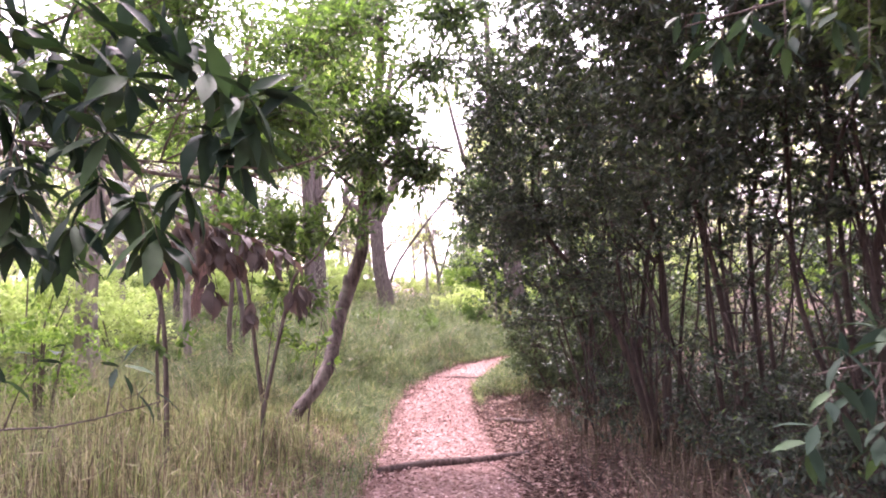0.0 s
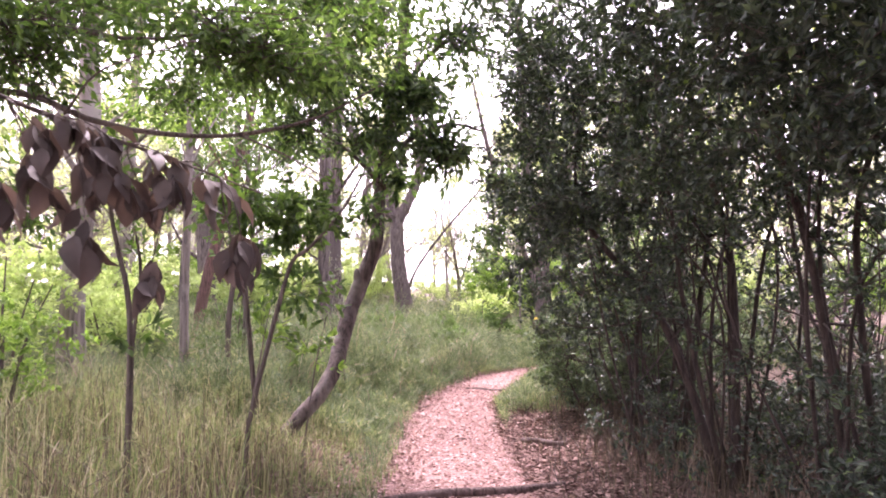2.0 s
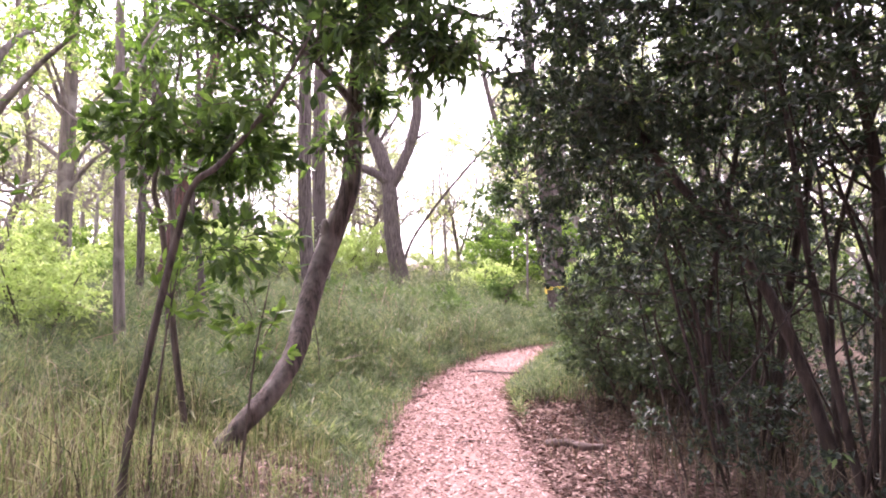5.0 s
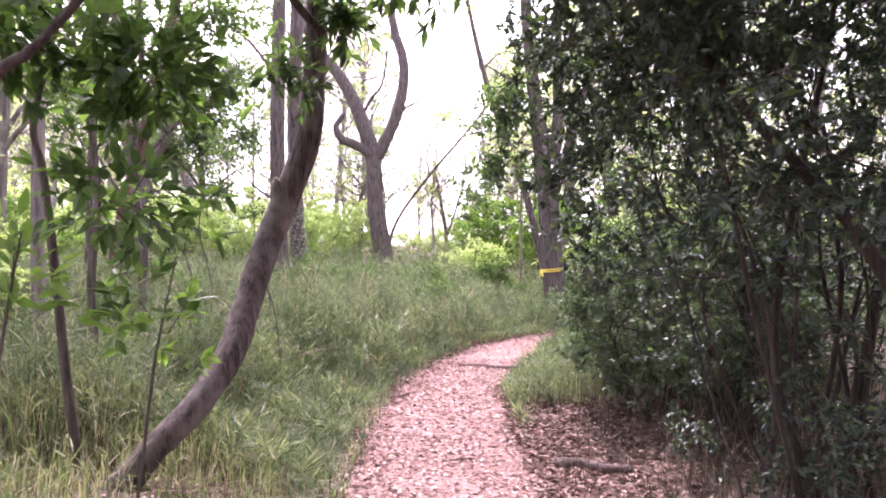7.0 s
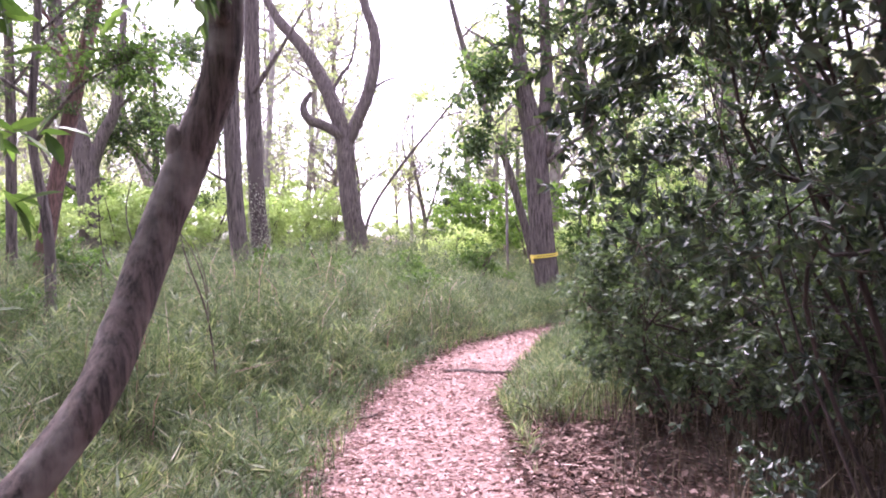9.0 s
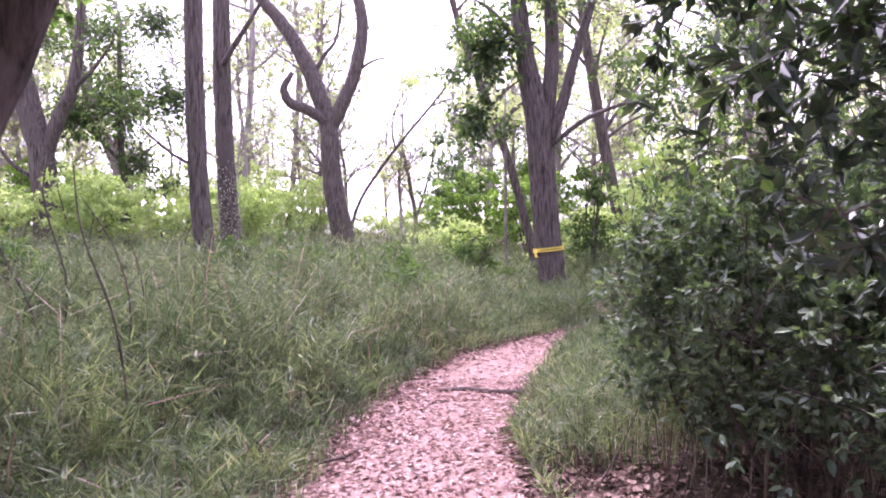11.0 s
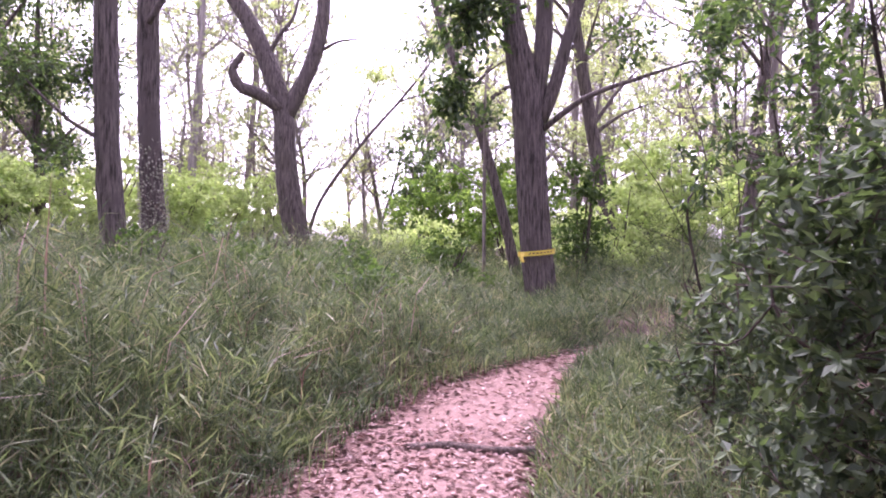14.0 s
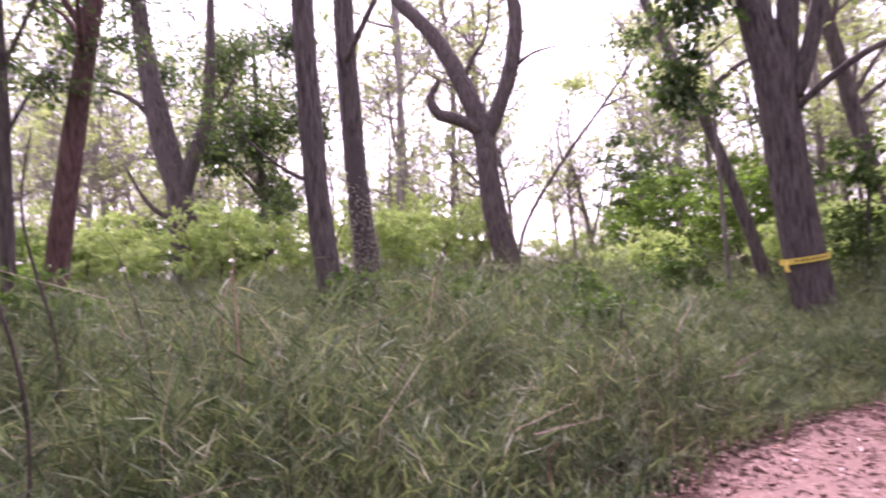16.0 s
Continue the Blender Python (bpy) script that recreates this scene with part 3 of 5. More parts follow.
B = on_ground(-7.9, 25.8)
tree("evergreen_tree", B, "dark leafy evergreen tree beside slender trunks", [(-7.9, 25.8, B[2] - 0.2), (-7.85, 25.8, 2), (-7.95, 25.8, 4), (-7.9, 25.8, 7)], [0.12, 0.1, 0.07, 0.03], M_BARK,
     limbs=[([(-7.9, 25.8, 2.4), (-7.3, 25.6, 3.2), (-6.8, 25.5, 3.6)], [0.05, 0.015]), ([(-7.9, 25.8, 3.0), (-8.6, 25.6, 3.9), (-9.1, 25.5, 4.2)], [0.05, 0.015])],
     crowns=[((-7.9, 25.6, 4.6), (1.5, 1.2, 1.7), 330, 11, 0.13, 0.06), ((-6.5, 25.4, 4.7), (1.3, 1.0, 1.3), 170, 11, 0.13, 0.06), ((-9.0, 25.4, 4.2), (1.2, 1.0, 1.2), 150, 11, 0.13, 0.06), ((-7.3, 25.4, 3.0), (0.9, 0.8, 0.8), 110, 10, 0.12, 0.055), ((-8.6, 25.6, 6.4), (1.6, 1.3, 1.2), 190, 10, 0.12, 0.055), ((-6.9, 25.5, 6.6), (1.5, 1.2, 1.1), 190, 10, 0.12, 0.055), ((-10.2, 25.4, 6.2), (1.2, 1.0, 1.0), 110, 10, 0.12, 0.055)], foliage=M_BROAD)

tree("slanting_tree", on_ground(-3.0, 35), "thin dark tree slanting across the bright sky", [(-3.1, 35, 0.1), (-2.6, 35, 2.3), (-1.1, 35, 4.5), (0.5, 35, 6.4), (1.7, 35, 8.0), (2.4, 35, 9.6)], [0.065, 0.06, 0.05, 0.035, 0.02], M_BARK,
     limbs=[([(-1.1, 35, 4.5), (-1.2, 35, 5.6), (-0.7, 35, 6.9)], [0.04, 0.015]), ([(0.3, 35, 6.2), (1.2, 35, 6.5), (2.0, 35, 6.4)], [0.035, 0.012])],
     crowns=[((1.8, 35, 8.4), (1.8, 1.4, 0.9), 60, 8, 0.18, 0.09), ((-0.6, 35, 7.2), (1.4, 1.2, 0.6), 40, 8, 0.18, 0.09)], foliage=M_LIME, sides=8, rings=24)
tree("many_stemmed_tree", on_ground(-0.3, 40), "thin many stemmed bare tree against the sky", [(-0.3, 40, 0.1), (-0.35, 40, 2.0), (-0.7, 40, 4.0), (-1.2, 40, 6.6)], [0.11, 0.09, 0.06, 0.02], M_BARK,
     limbs=[([(-0.33, 40, 1.7), (0.2, 40, 3.4), (0.6, 40, 5.2), (0.7, 40, 7)], [0.07, 0.05, 0.02]), ([(-0.5, 40, 2.9), (-1.3, 40, 4.0), (-1.9, 40, 5.6)], [0.04, 0.015]), ([(0.3, 40, 3.8), (1.1, 40, 4.9), (1.5, 40, 6.3)], [0.035, 0.012]), ([(-0.7, 40, 4.0), (-0.2, 40, 5.4), (-0.1, 40, 7)], [0.03, 0.01])],
     crowns=[((-0.3, 40, 8.6), (2.6, 2, 1.2), 60, 8, 0.2, 0.1)], foliage=M_LIME, sides=8, rings=20)

# the other mature trunks: x, y, lean at 6 m, radius, bark, crown leaf
OTHERS = [
    ("pale_tree", -7.9, 16.2, 0.2, 0.16, M_BARK_PALE, M_LIME, "pale grey trunk among tall grass"),
    ("pale_tree", -4.7, 12.3, -0.1, 0.07, M_BARK_PALE, M_SPRING, "pale grey trunk among tall grass"),
    ("pale_tree", -5.9, 11.2, 0.1, 0.18, M_BARK_PALE, M_SPRING, "pale grey trunk among tall grass"),
    ("pine_tree", -6.75, 17.95, 1.2, 0.14, M_BARK_RED, M_BROAD, "reddish brown pine trunk in bamboo grass"),
    ("slim_tree", -7.1, 17.7, 0.1, 0.085, M_BARK, M_BROAD, "slim dark trunk in bamboo grass"),
    ("slim_tree", -9.4, 31.0, -1.8, 0.24, M_BARK_PALE, M_LIME, "slanting grey trunk among light green bushes"),
    ("slim_tree", 4.9, 24.5, -0.9, 0.16, M_BARK, M_LIME, "slim crooked dark trunk"),
    ("slim_tree", 3.9, 28.5, 0.3, 0.2, M_BARK_PALE, M_LIME, "grey trunk behind the ridged tree"),
    ("slim_tree", 2.65, 24.0, -1.8, 0.11, M_BARK, M_LIME, "dark leaning trunk behind the ridged tree"),
    ("thin_tree", 1.75, 22.6, 0.0, 0.035, M_BARK_PALE, M_BROAD, "thin pale stem beside light green shrubs"),
    ("slim_tree", 6.6, 22.0, 0.5, 0.13, M_BARK, M_BROAD, "slim dark trunk beyond the shrubs"),
    ("slim_tree", 5.0, 17.5, -0.3, 0.06, M_BARK, M_BROAD, "thin dark stem beyond the shrubs"),
]
for name, x, y, lean, r, bark, leaf, label in OTHERS:
    B = on_ground(x, y)
    k = rng.normal(0, 0.12, 4)
    top = 9.0 if r > 0.05 else 4.0
    line = [(x - lean * 0.05, y, B[2] - 0.2), (x + lean * 0.12 + k[0] * r * 2, y, 1.4), (x + lean * 0.45 + k[1] * 2 * r, y, 3.4), (x + lean + k[2] * r * 2, y, 6.0), (x + lean * 1.4, y, top)]
    if top < 5:
        line = line[:3] + [(x + lean, y, 4.2)]
    lim, crn = [], []
    for q in range(8 if r > 0.05 else 3):
        h = rng.uniform(2.6, 6.5) if r > 0.05 else rng.uniform(1.8, 3.2)
        sx = np.interp(h, [0, 1.4, 3.4, 6.0, 9.0], [line[0][0], line[1][0], line[2][0], line[3][0], line[-1][0]])
        d = rng.uniform(0, 2 * np.pi)
        e = np.array([np.cos(d), np.sin(d) * 0.6, rng.uniform(0.5, 1.1)]) * rng.uniform(0.8, 1.7)
        lim.append(([(sx, y, h), tuple(np.array((sx, y, h)) + e * 0.5 + (0, 0, 0.1)), tuple(np.array((sx, y, h)) + e)], [r * 0.35, r * 0.22, r * 0.08]))
        crn.append((np.array((sx, y, h)) + e * 1.05, (0.9, 0.8, 0.55), 30, 10, 0.11, 0.05))
    crn.append(((x + lean * 1.3, y, top - 0.6), (2.2, 2.0, 1.3) if r > 0.05 else (0.6, 0.6, 0.5), 70 if r > 0.05 else 20, 9, 0.14, 0.065))
    if name == "pine_tree":
        crn += [((-6.3, 17.6, 3.5), (0.9, 0.8, 0.45), 70, 10, 0.08, 0.034), ((-7.4, 17.4, 3.6), (0.9, 0.8, 0.5), 70, 10, 0.08, 0.034), ((-5.6, 18.0, 4.0), (0.8, 0.7, 0.4), 50, 10, 0.08, 0.034)]
    tree(name, B, label, line, [r, r * 0.95, r * 0.85, r * 0.65, r * 0.4], bark, lim, crn, leaf, sides=12, rings=30, group="trunks in the wood")

# slender leafy tree behind the leaning one
B = on_ground(-4.1, 13.4)
tree("slender_leafy_tree", B, "slender tree with a loose crown of small green leaves",
     [(-4.1, 13.4, B[2] - 0.2), (-4.05, 13.4, 1.2), (-4.2, 13.4, 2.4), (-4.1, 13.4, 3.8), (-4.2, 13.4, 5.6)], [0.05, 0.045, 0.035, 0.015], M_BARK,
     limbs=[([(-4.15, 13.4, 2.3), (-3.6, 13.2, 2.8), (-2.9, 13.1, 3.1)], [0.022, 0.014, 0.005]), ([(-4.15, 13.4, 2.7), (-4.9, 13.3, 3.2), (-5.7, 13.3, 3.5)], [0.022, 0.014, 0.005]),
            ([(-4.1, 13.4, 3.4), (-3.5, 13.6, 4.0), (-2.8, 13.6, 4.3)], [0.02, 0.012, 0.005]), ([(-4.1, 13.4, 3.9), (-4.8, 13.6, 4.5), (-5.5, 13.6, 4.9)], [0.02, 0.012, 0.005])],
     crowns=[((-3.2, 13.2, 3.1), (0.9, 0.7, 0.5), 80, 10, 0.1, 0.045), ((-5.2, 13.3, 3.4), (1.0, 0.8, 0.6), 100, 10, 0.1, 0.045), ((-3.2, 13.6, 4.3), (1.1, 0.8, 0.6), 110, 10, 0.1, 0.045), ((-5.0, 13.6, 4.8), (1.2, 0.9, 0.7), 120, 10, 0.1, 0.045), ((-4.1, 13.4, 5.4), (1.4, 1.1, 0.7), 110, 10, 0.1, 0.045)],
     foliage=M_MID, sides=10)

# saplings with bare crooked stems on the grassy side
SAPLINGS = [
    ([(-1.9, 6.9, -0.1), (-1.88, 6.9, 0.4), (-1.75, 6.9, 1.0), (-1.62, 6.9, 1.55), (-1.53, 6.9, 1.84), (-1.38, 6.9, 1.96), (-1.1, 6.9, 2.3), (-0.9, 6.95, 2.7)], 0.02, [((-1.0, 6.9, 2.6), (0.5, 0.4, 0.35), 14), ((-1.3, 6.9, 2.25), (0.35, 0.3, 0.2), 6)]),
    ([(-2.4, 9.0, -0.3), (-2.5, 9.0, 0.5), (-2.58, 9.0, 1.2), (-2.66, 9.0, 1.8), (-2.72, 9.0, 2.1), (-2.6, 9.0, 2.6), (-2.5, 9.0, 3.2)], 0.028, [((-2.5, 9.0, 3.1), (0.6, 0.5, 0.45), 18), ((-1.95, 8.8, 2.35), (0.65, 0.4, 0.45), 90), ((-2.5, 8.4, 2.5), (0.6, 0.4, 0.5), 60), ((-1.95, 8.5, 1.6), (0.8, 0.45, 0.4), 40), ((-1.75, 8.35, 1.1), (0.35, 0.3, 0.4), 10)]),
    ([(-2.66, 6.4, -0.1), (-2.66, 6.4, 0.8), (-2.7, 6.4, 1.5), (-2.85, 6.4, 2.1), (-2.95, 6.4, 2.7)], 0.024, [((-2.9, 6.4, 2.6), (0.5, 0.5, 0.4), 14), ((-2.6, 6.3, 1.2), (0.3, 0.3, 0.2), 6)]),
    ([(-1.72, 8.2, -0.3), (-1.66, 8.2, 0.3), (-1.6, 8.2, 0.8), (-1.5, 8.2, 1.3)], 0.009, [((-1.55, 8.2, 1.05), (0.35, 0.3, 0.45), 8)]),
    ([(-2.15, 7.7, -0.3), (-2.1, 7.7, 0.4), (-2.02, 7.7, 1.0), (-1.95, 7.7, 1.4)], 0.009, [((-1.95, 7.7, 1.35), (0.3, 0.25, 0.25), 9)]),
    ([(-3.3, 7.8, -0.2), (-3.35, 7.8, 0.9), (-3.3, 7.8, 1.8), (-3.5, 7.8, 2.6)], 0.02, [((-3.4, 7.8, 2.4), (0.6, 0.5, 0.5), 16)]),
    ([(-3.6, 11.5, -0.2), (-3.7, 11.5, 0.9), (-3.65, 11.5, 2.0), (-3.9, 11.5, 3.4)], 0.045, [((-3.8, 11.5, 2.9), (0.7, 0.6, 0.7), 26)]),
    ([(-1.95, 12.2, -0.2), (-2.05, 12.2, 0.4), (-2.25, 12.2, 0.85), (-2.3, 12.2, 1.2)], 0.008, []),
    ([(-2.7, 14.3, -0.1), (-2.75, 14.3, 0.5), (-2.9, 14.3, 0.9)], 0.008, []),
    ([(-3.1, 13.4, -0.1), (-3.25, 13.4, 0.4), (-3.5, 13.4, 0.8), (-3.55, 13.4, 1.2)], 0.01, []),
    ([(-2.5, 13.1, -0.1), (-2.35, 13.1, 0.35), (-2.45, 13.1, 0.75), (-2.7, 13.1, 1.05)], 0.008, []),
    ([(-3.7, 14.6, -0.1), (-3.6, 14.6, 0.5), (-3.8, 14.6, 1.1), (-3.7, 14.6, 1.5)], 0.011, []),
    ([(-4.3, 13.9, -0.1), (-4.35, 13.9, 0.6), (-4.2, 13.9, 1.2)], 0.01, []),
    ([(-2.9, 12.6, -0.1), (-3.1, 12.6, 0.3), (-3.15, 12.6, 0.8)], 0.009, []),
]
for pts, r, tufts in SAPLINGS:
    g0 = float(height(pts[0][0], pts[0][1]))
    grow = 1.4 if not tufts else 1.0
    pts = [(pts[0][0], pts[0][1], g0 - 0.05)] + [(q[0], q[1], q[2] * grow) for q in pts[1:]]
    t = thing("sapling", (pts[0][0], pts[0][1], g0), "thin dark crooked sapling with sparse green leaves", "sapling", "saplings in the grass")
    s = Soup()
    tube(s, curve(pts, 26), [r * 1.15, r, r * 0.8, r * 0.4], 8, 0.06)
    part("stem", s, M_TWIG, t, smooth=True)
    if tufts:
        ts, ls = Soup(), Soup()
        for c, rad, tw in tufts:
            twigs_and_leaves(ts, ls, c, rad, tw, 7, 0.14 if tw > 25 else 0.12, 0.066 if tw > 25 else 0.05, LEAF_FULL, 0.2, root=c if abs(c[2] - pts[-1][2]) > 0.5 else pts[-2])
        tagged(part("twig_spray", ts, M_TWIG, t), kind="stuff")
        part("foliage", ls, M_MID if r > 0.015 else M_SPRING, t)

# small tree whose long boughs hang over the grass
B = on_ground(-4.9, 5.6)
t = tree("overhanging_tree", B, "slim tree with long thin boughs over the grass",
         [(-4.9, 5.6, B[2] - 0.2), (-4.8, 5.6, 1.2), (-4.5, 5.7, 2.4), (-4.4, 5.8, 4.2), (-4.3, 6.0, 6.0)], [0.1, 0.09, 0.08, 0.04], M_TWIG,
         limbs=[([(-4.5, 5.7, 2.7), (-3.55, 5.9, 3.05), (-2.75, 6.0, 2.8), (-2.2, 6.1, 2.74), (-1.75, 6.15, 2.76), (-1.2, 6.2, 2.9), (-0.7, 6.3, 3.2)], [0.028, 0.022, 0.016, 0.006]),
                ([(-1.78, 6.15, 2.76), (-1.4, 6.2, 2.6), (-1.05, 6.2, 2.4)], [0.011, 0.004]),
                ([(-4.4, 5.8, 3.3), (-3.4, 5.8, 3.5), (-2.4, 5.9, 3.4), (-1.3, 6.0, 3.6)], [0.024, 0.016, 0.006]),
                ([(-4.4, 5.8, 3.8), (-3.3, 5.4, 3.9), (-2.2, 5.2, 4.2)], [0.024, 0.014, 0.006]),
                ([(-3.0, 5.95, 2.86), (-2.6, 5.7, 3.1), (-2.0, 5.6, 3.25)], [0.01, 0.004])],
         crowns=[((-3.2, 5.8, 3.5), (1.2, 0.9, 0.6), 130, 10, 0.1, 0.042), ((-1.9, 6.0, 3.5), (1.0, 0.8, 0.5), 110, 10, 0.1, 0.042), ((-2.6, 6.4, 4.5), (2.0, 1.2, 0.8), 190, 10, 0.11, 0.045), ((-3.9, 6.8, 2.3), (0.7, 0.6, 0.8), 70, 9, 0.1, 0.04), ((-1.0, 7.2, 3.9), (0.9, 0.8, 0.5), 70, 10, 0.1, 0.042), ((-1.6, 6.2, 3.35), (1.3, 0.8, 0.5), 130, 10, 0.1, 0.042), ((-3.4, 6.0, 3.3), (1.0, 0.8, 0.6), 100, 10, 0.1, 0.042), ((-1.7, 7.6, 4.4), (1.6, 1.0, 0.8), 130, 10, 0.11, 0.045), ((-3.0, 8.0, 3.6), (1.3, 0.9, 0.8), 110, 10, 0.1, 0.042), ((-3.5, 7.2, 4.4), (1.6, 1.2, 0.9), 150, 10, 0.13, 0.055), ((-1.4, 8.4, 5.0), (1.5, 1.2, 0.7), 120, 10, 0.13, 0.055)], foliage=M_MID)

# ---- evergreen shrubs beside the path ----


def shrub(x, y, label, stems, top, spread_x, spread_y, tufts, per, leaf, stem_r=0.022, low=1.5, lean_x=-0.5, foliage=M_HEDGE, wide=0.45, skirt=0.0):
    t = thing("evergreen_shrub", on_ground(x, y), label, "shrub", "shrubs beside the path")
    g0 = float(height(x, y))
    ends = []
    for _ in range(stems):
        a = rng.uniform(0, 2 * np.pi)
        b = np.array([x + 0.35 * np.cos(a) * rng.uniform(0.2, 1), y + 0.4 * np.sin(a) * rng.uniform(0.2, 1), g0 - 0.08])
        e = np.array([x + lean_x * rng.uniform(0.2, 1.0) + spread_x * rng.normal(0, 0.5), y + spread_y * rng.normal(0, 0.5), g0 + top * rng.uniform(0.55, 0.95)])
        m1 = b + (e - b) * 0.33 + rng.normal(0, 0.2, 3) + (0, 0, 0.15)
        m2 = b + (e - b) * 0.66 + rng.normal(0, 0.25, 3) + (0, 0, 0.1)
        clear = 2.2 if y < 4.5 else 1.25
        for q in (m1, m2, e):
            if x > 1.5:
                q[0] = max(q[0], clear)
            elif x < 0:
                q[0] = min(q[0], -2.2)
        s = Soup()
        r = stem_r * rng.uniform(0.35, 1.1) * (1.9 if _ % 4 == 0 and stem_r >= 0.02 and x < 4 else 1.0)
        tube(s, curve([b, m1, m2, e], 16), [r * 1.15, r, r * 0.6, r * 0.25], 6, 0.06)
        for q in range(8):
            u = rng.uniform(0.15, 0.9)
            o = curve([b, m1, m2, e], 16)[int(u * 15)]
            w = o + rng.normal(0, 0.38, 3) + (0, 0, 0.25)
            if x > 1.5:
                w[0] = max(w[0], clear - 0.25)
            tube(s, curve([o, (o + w) / 2 + rng.normal(0, 0.07, 3), w], 6), [r * 0.4, r * 0.15], 4)
        part("stem", s, M_STEM, t, smooth=True)
        ends.append((m2, e))
    ts, ls = Soup(), Soup()
    for _ in range(tufts):
        d = unit(rng.normal(0, 1, 3))
        rr = rng.uniform(0.35, 1.0) ** 0.5
        if rng.uniform() < skirt:
            c = np.array([x + rng.uniform(-0.9, 1.2), y + d[1] * spread_y, g0 + rng.uniform(0.15, low)])
            twigs_and_leaves(ts, ls, c, (0.3, 0.3, 0.24), 3, per, leaf * 0.9, leaf * wide * 0.9, LEAF_FOLD, 0.15, thick=0.004)
            continue
        c = np.array([x + lean_x + d[0] * spread_x * rr, y + d[1] * spread_y * rr, g0 + (low + top) / 2 + d[2] * (top - low) / 2 * rr])
        twigs_and_leaves(ts, ls, c, (0.3, 0.3, 0.24), 4, per, leaf, leaf * wide, LEAF_FOLD, 0.15, thick=0.004)
    tagged(part("twig_spray", ts, M_TWIG, t), kind="stuff")
    part("foliage", ls, foliage, t)
    return t


TALL = "tall dark evergreen shrub with many bare stems below"
LOW = "low leafy evergreen shrub at the path edge"
for x, y, top, sx, sy, low, lean, tufts in [
    (2.5, 9.6, 5.4, 1.5, 1.2, 1.0, -0.8, 400), (2.6, 8.0, 6.4, 1.6, 1.2, 1.5, -0.95, 400), (2.9, 6.4, 7.0, 1.7, 1.3, 2.1, -0.65, 720), (3.1, 4.9, 7.0, 1.7, 1.2, 2.1, -0.6, 760)]:
    shrub(x, y, TALL, 11, top, sx, sy, tufts, 18, 0.074, 0.02, low, lean, skirt=0.14 if y > 7 else 0.07)
# shrubs beyond x 5.3 are mostly hidden, added to stop light from the side
for x, y, top, sx, sy, low, lean, tufts in [
    (4.3, 9.2, 4.4, 1.4, 1.4, 0.8, -0.2, 130), (4.6, 7.2, 6.4, 1.4, 1.4, 2.2, -0.2, 180), (5.0, 5.0, 6.6, 1.5, 1.4, 1.7, -0.2, 340), (5.6, 11.2, 3.0, 1.5, 1.5, 0.6, 0, 150), (6.6, 8.2, 5.0, 1.6, 1.6, 0.5, 0, 170), (7.0, 5.4, 5.6, 1.6, 1.6, 0.5, 0, 190), (5.6, 2.8, 5.6, 1.6, 1.4, 0.6, 0, 180), (3.8, 3.2, 6.5, 1.6, 1.3, 1.5, -0.4, 320), (7.6, 3.4, 6.5, 1.8, 1.8, 0.5, 0, 220), (8.6, 6.0, 7.0, 1.8, 1.8, 0.5, 0, 220), (6.0, 0.6, 6.5, 1.8, 1.8, 0.5, 0, 200)]:
    shrub(x, y, TALL, 8, top, sx, sy, int(tufts * (1 if x < 5.3 else 0.6)), 14, 0.09 if x < 5.3 else 0.12, 0.022, low, lean, skirt=0.4 if low < 1 else 0.12)
# crowns added largely above view, to close sky gaps and shade the hedge
for x, y, top, sx, sy, low, lean, tufts in [(4.6, 4.0, 8.5, 2.2, 1.9, 3.4, -0.9, 400), (4.8, 6.6, 9.0, 2.0, 1.8, 3.4, -0.7, 110), (3.6, 1.2, 8.0, 2.2, 1.9, 3.2, -0.9, 400)]:
    shrub(x, y, "tall evergreen with a dense dark crown, added to screen off the sky", 6, top, sx, sy, tufts, 16, 0.13, 0.02, low, lean, M_HEDGE)
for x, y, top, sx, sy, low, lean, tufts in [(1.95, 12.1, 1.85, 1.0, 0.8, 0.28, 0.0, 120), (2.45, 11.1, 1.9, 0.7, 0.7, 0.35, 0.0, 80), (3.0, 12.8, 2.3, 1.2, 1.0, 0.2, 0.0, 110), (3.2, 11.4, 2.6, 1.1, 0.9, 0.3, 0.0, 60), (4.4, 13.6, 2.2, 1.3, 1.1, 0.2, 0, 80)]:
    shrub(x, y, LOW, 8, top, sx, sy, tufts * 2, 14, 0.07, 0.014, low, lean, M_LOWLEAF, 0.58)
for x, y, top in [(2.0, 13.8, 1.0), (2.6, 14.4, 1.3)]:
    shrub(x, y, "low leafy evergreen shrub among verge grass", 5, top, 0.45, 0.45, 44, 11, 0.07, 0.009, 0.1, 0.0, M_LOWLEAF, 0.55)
shrub(2.0, 9.0, TALL, 5, 5.4, 1.05, 1.0, 230, 16, 0.074, 0.016, 2.4, -0.75)
shrub(2.6, 10.2, TALL, 6, 4.4, 1.1, 0.9, 60, 12, 0.07, 0.016, 2.0, -0.3)
shrub(2.5, 13.3, "sparse young evergreen with thin stems", 5, 4.2, 1.0, 0.9, 60, 9, 0.085, 0.016, 1.2, 0.0, M_BROAD)
shrub(2.75, 14.7, "sparse young evergreen with thin stems", 5, 3.4, 0.8, 0.7, 60, 9, 0.085, 0.014, 0.3, 0.0, M_BROAD)
shrub(4.1, 14.8, "sparse young evergreen with thin stems", 5, 4.4, 1.1, 1.0, 50, 9, 0.085, 0.02, 0.9, 0.0, M_BROAD)
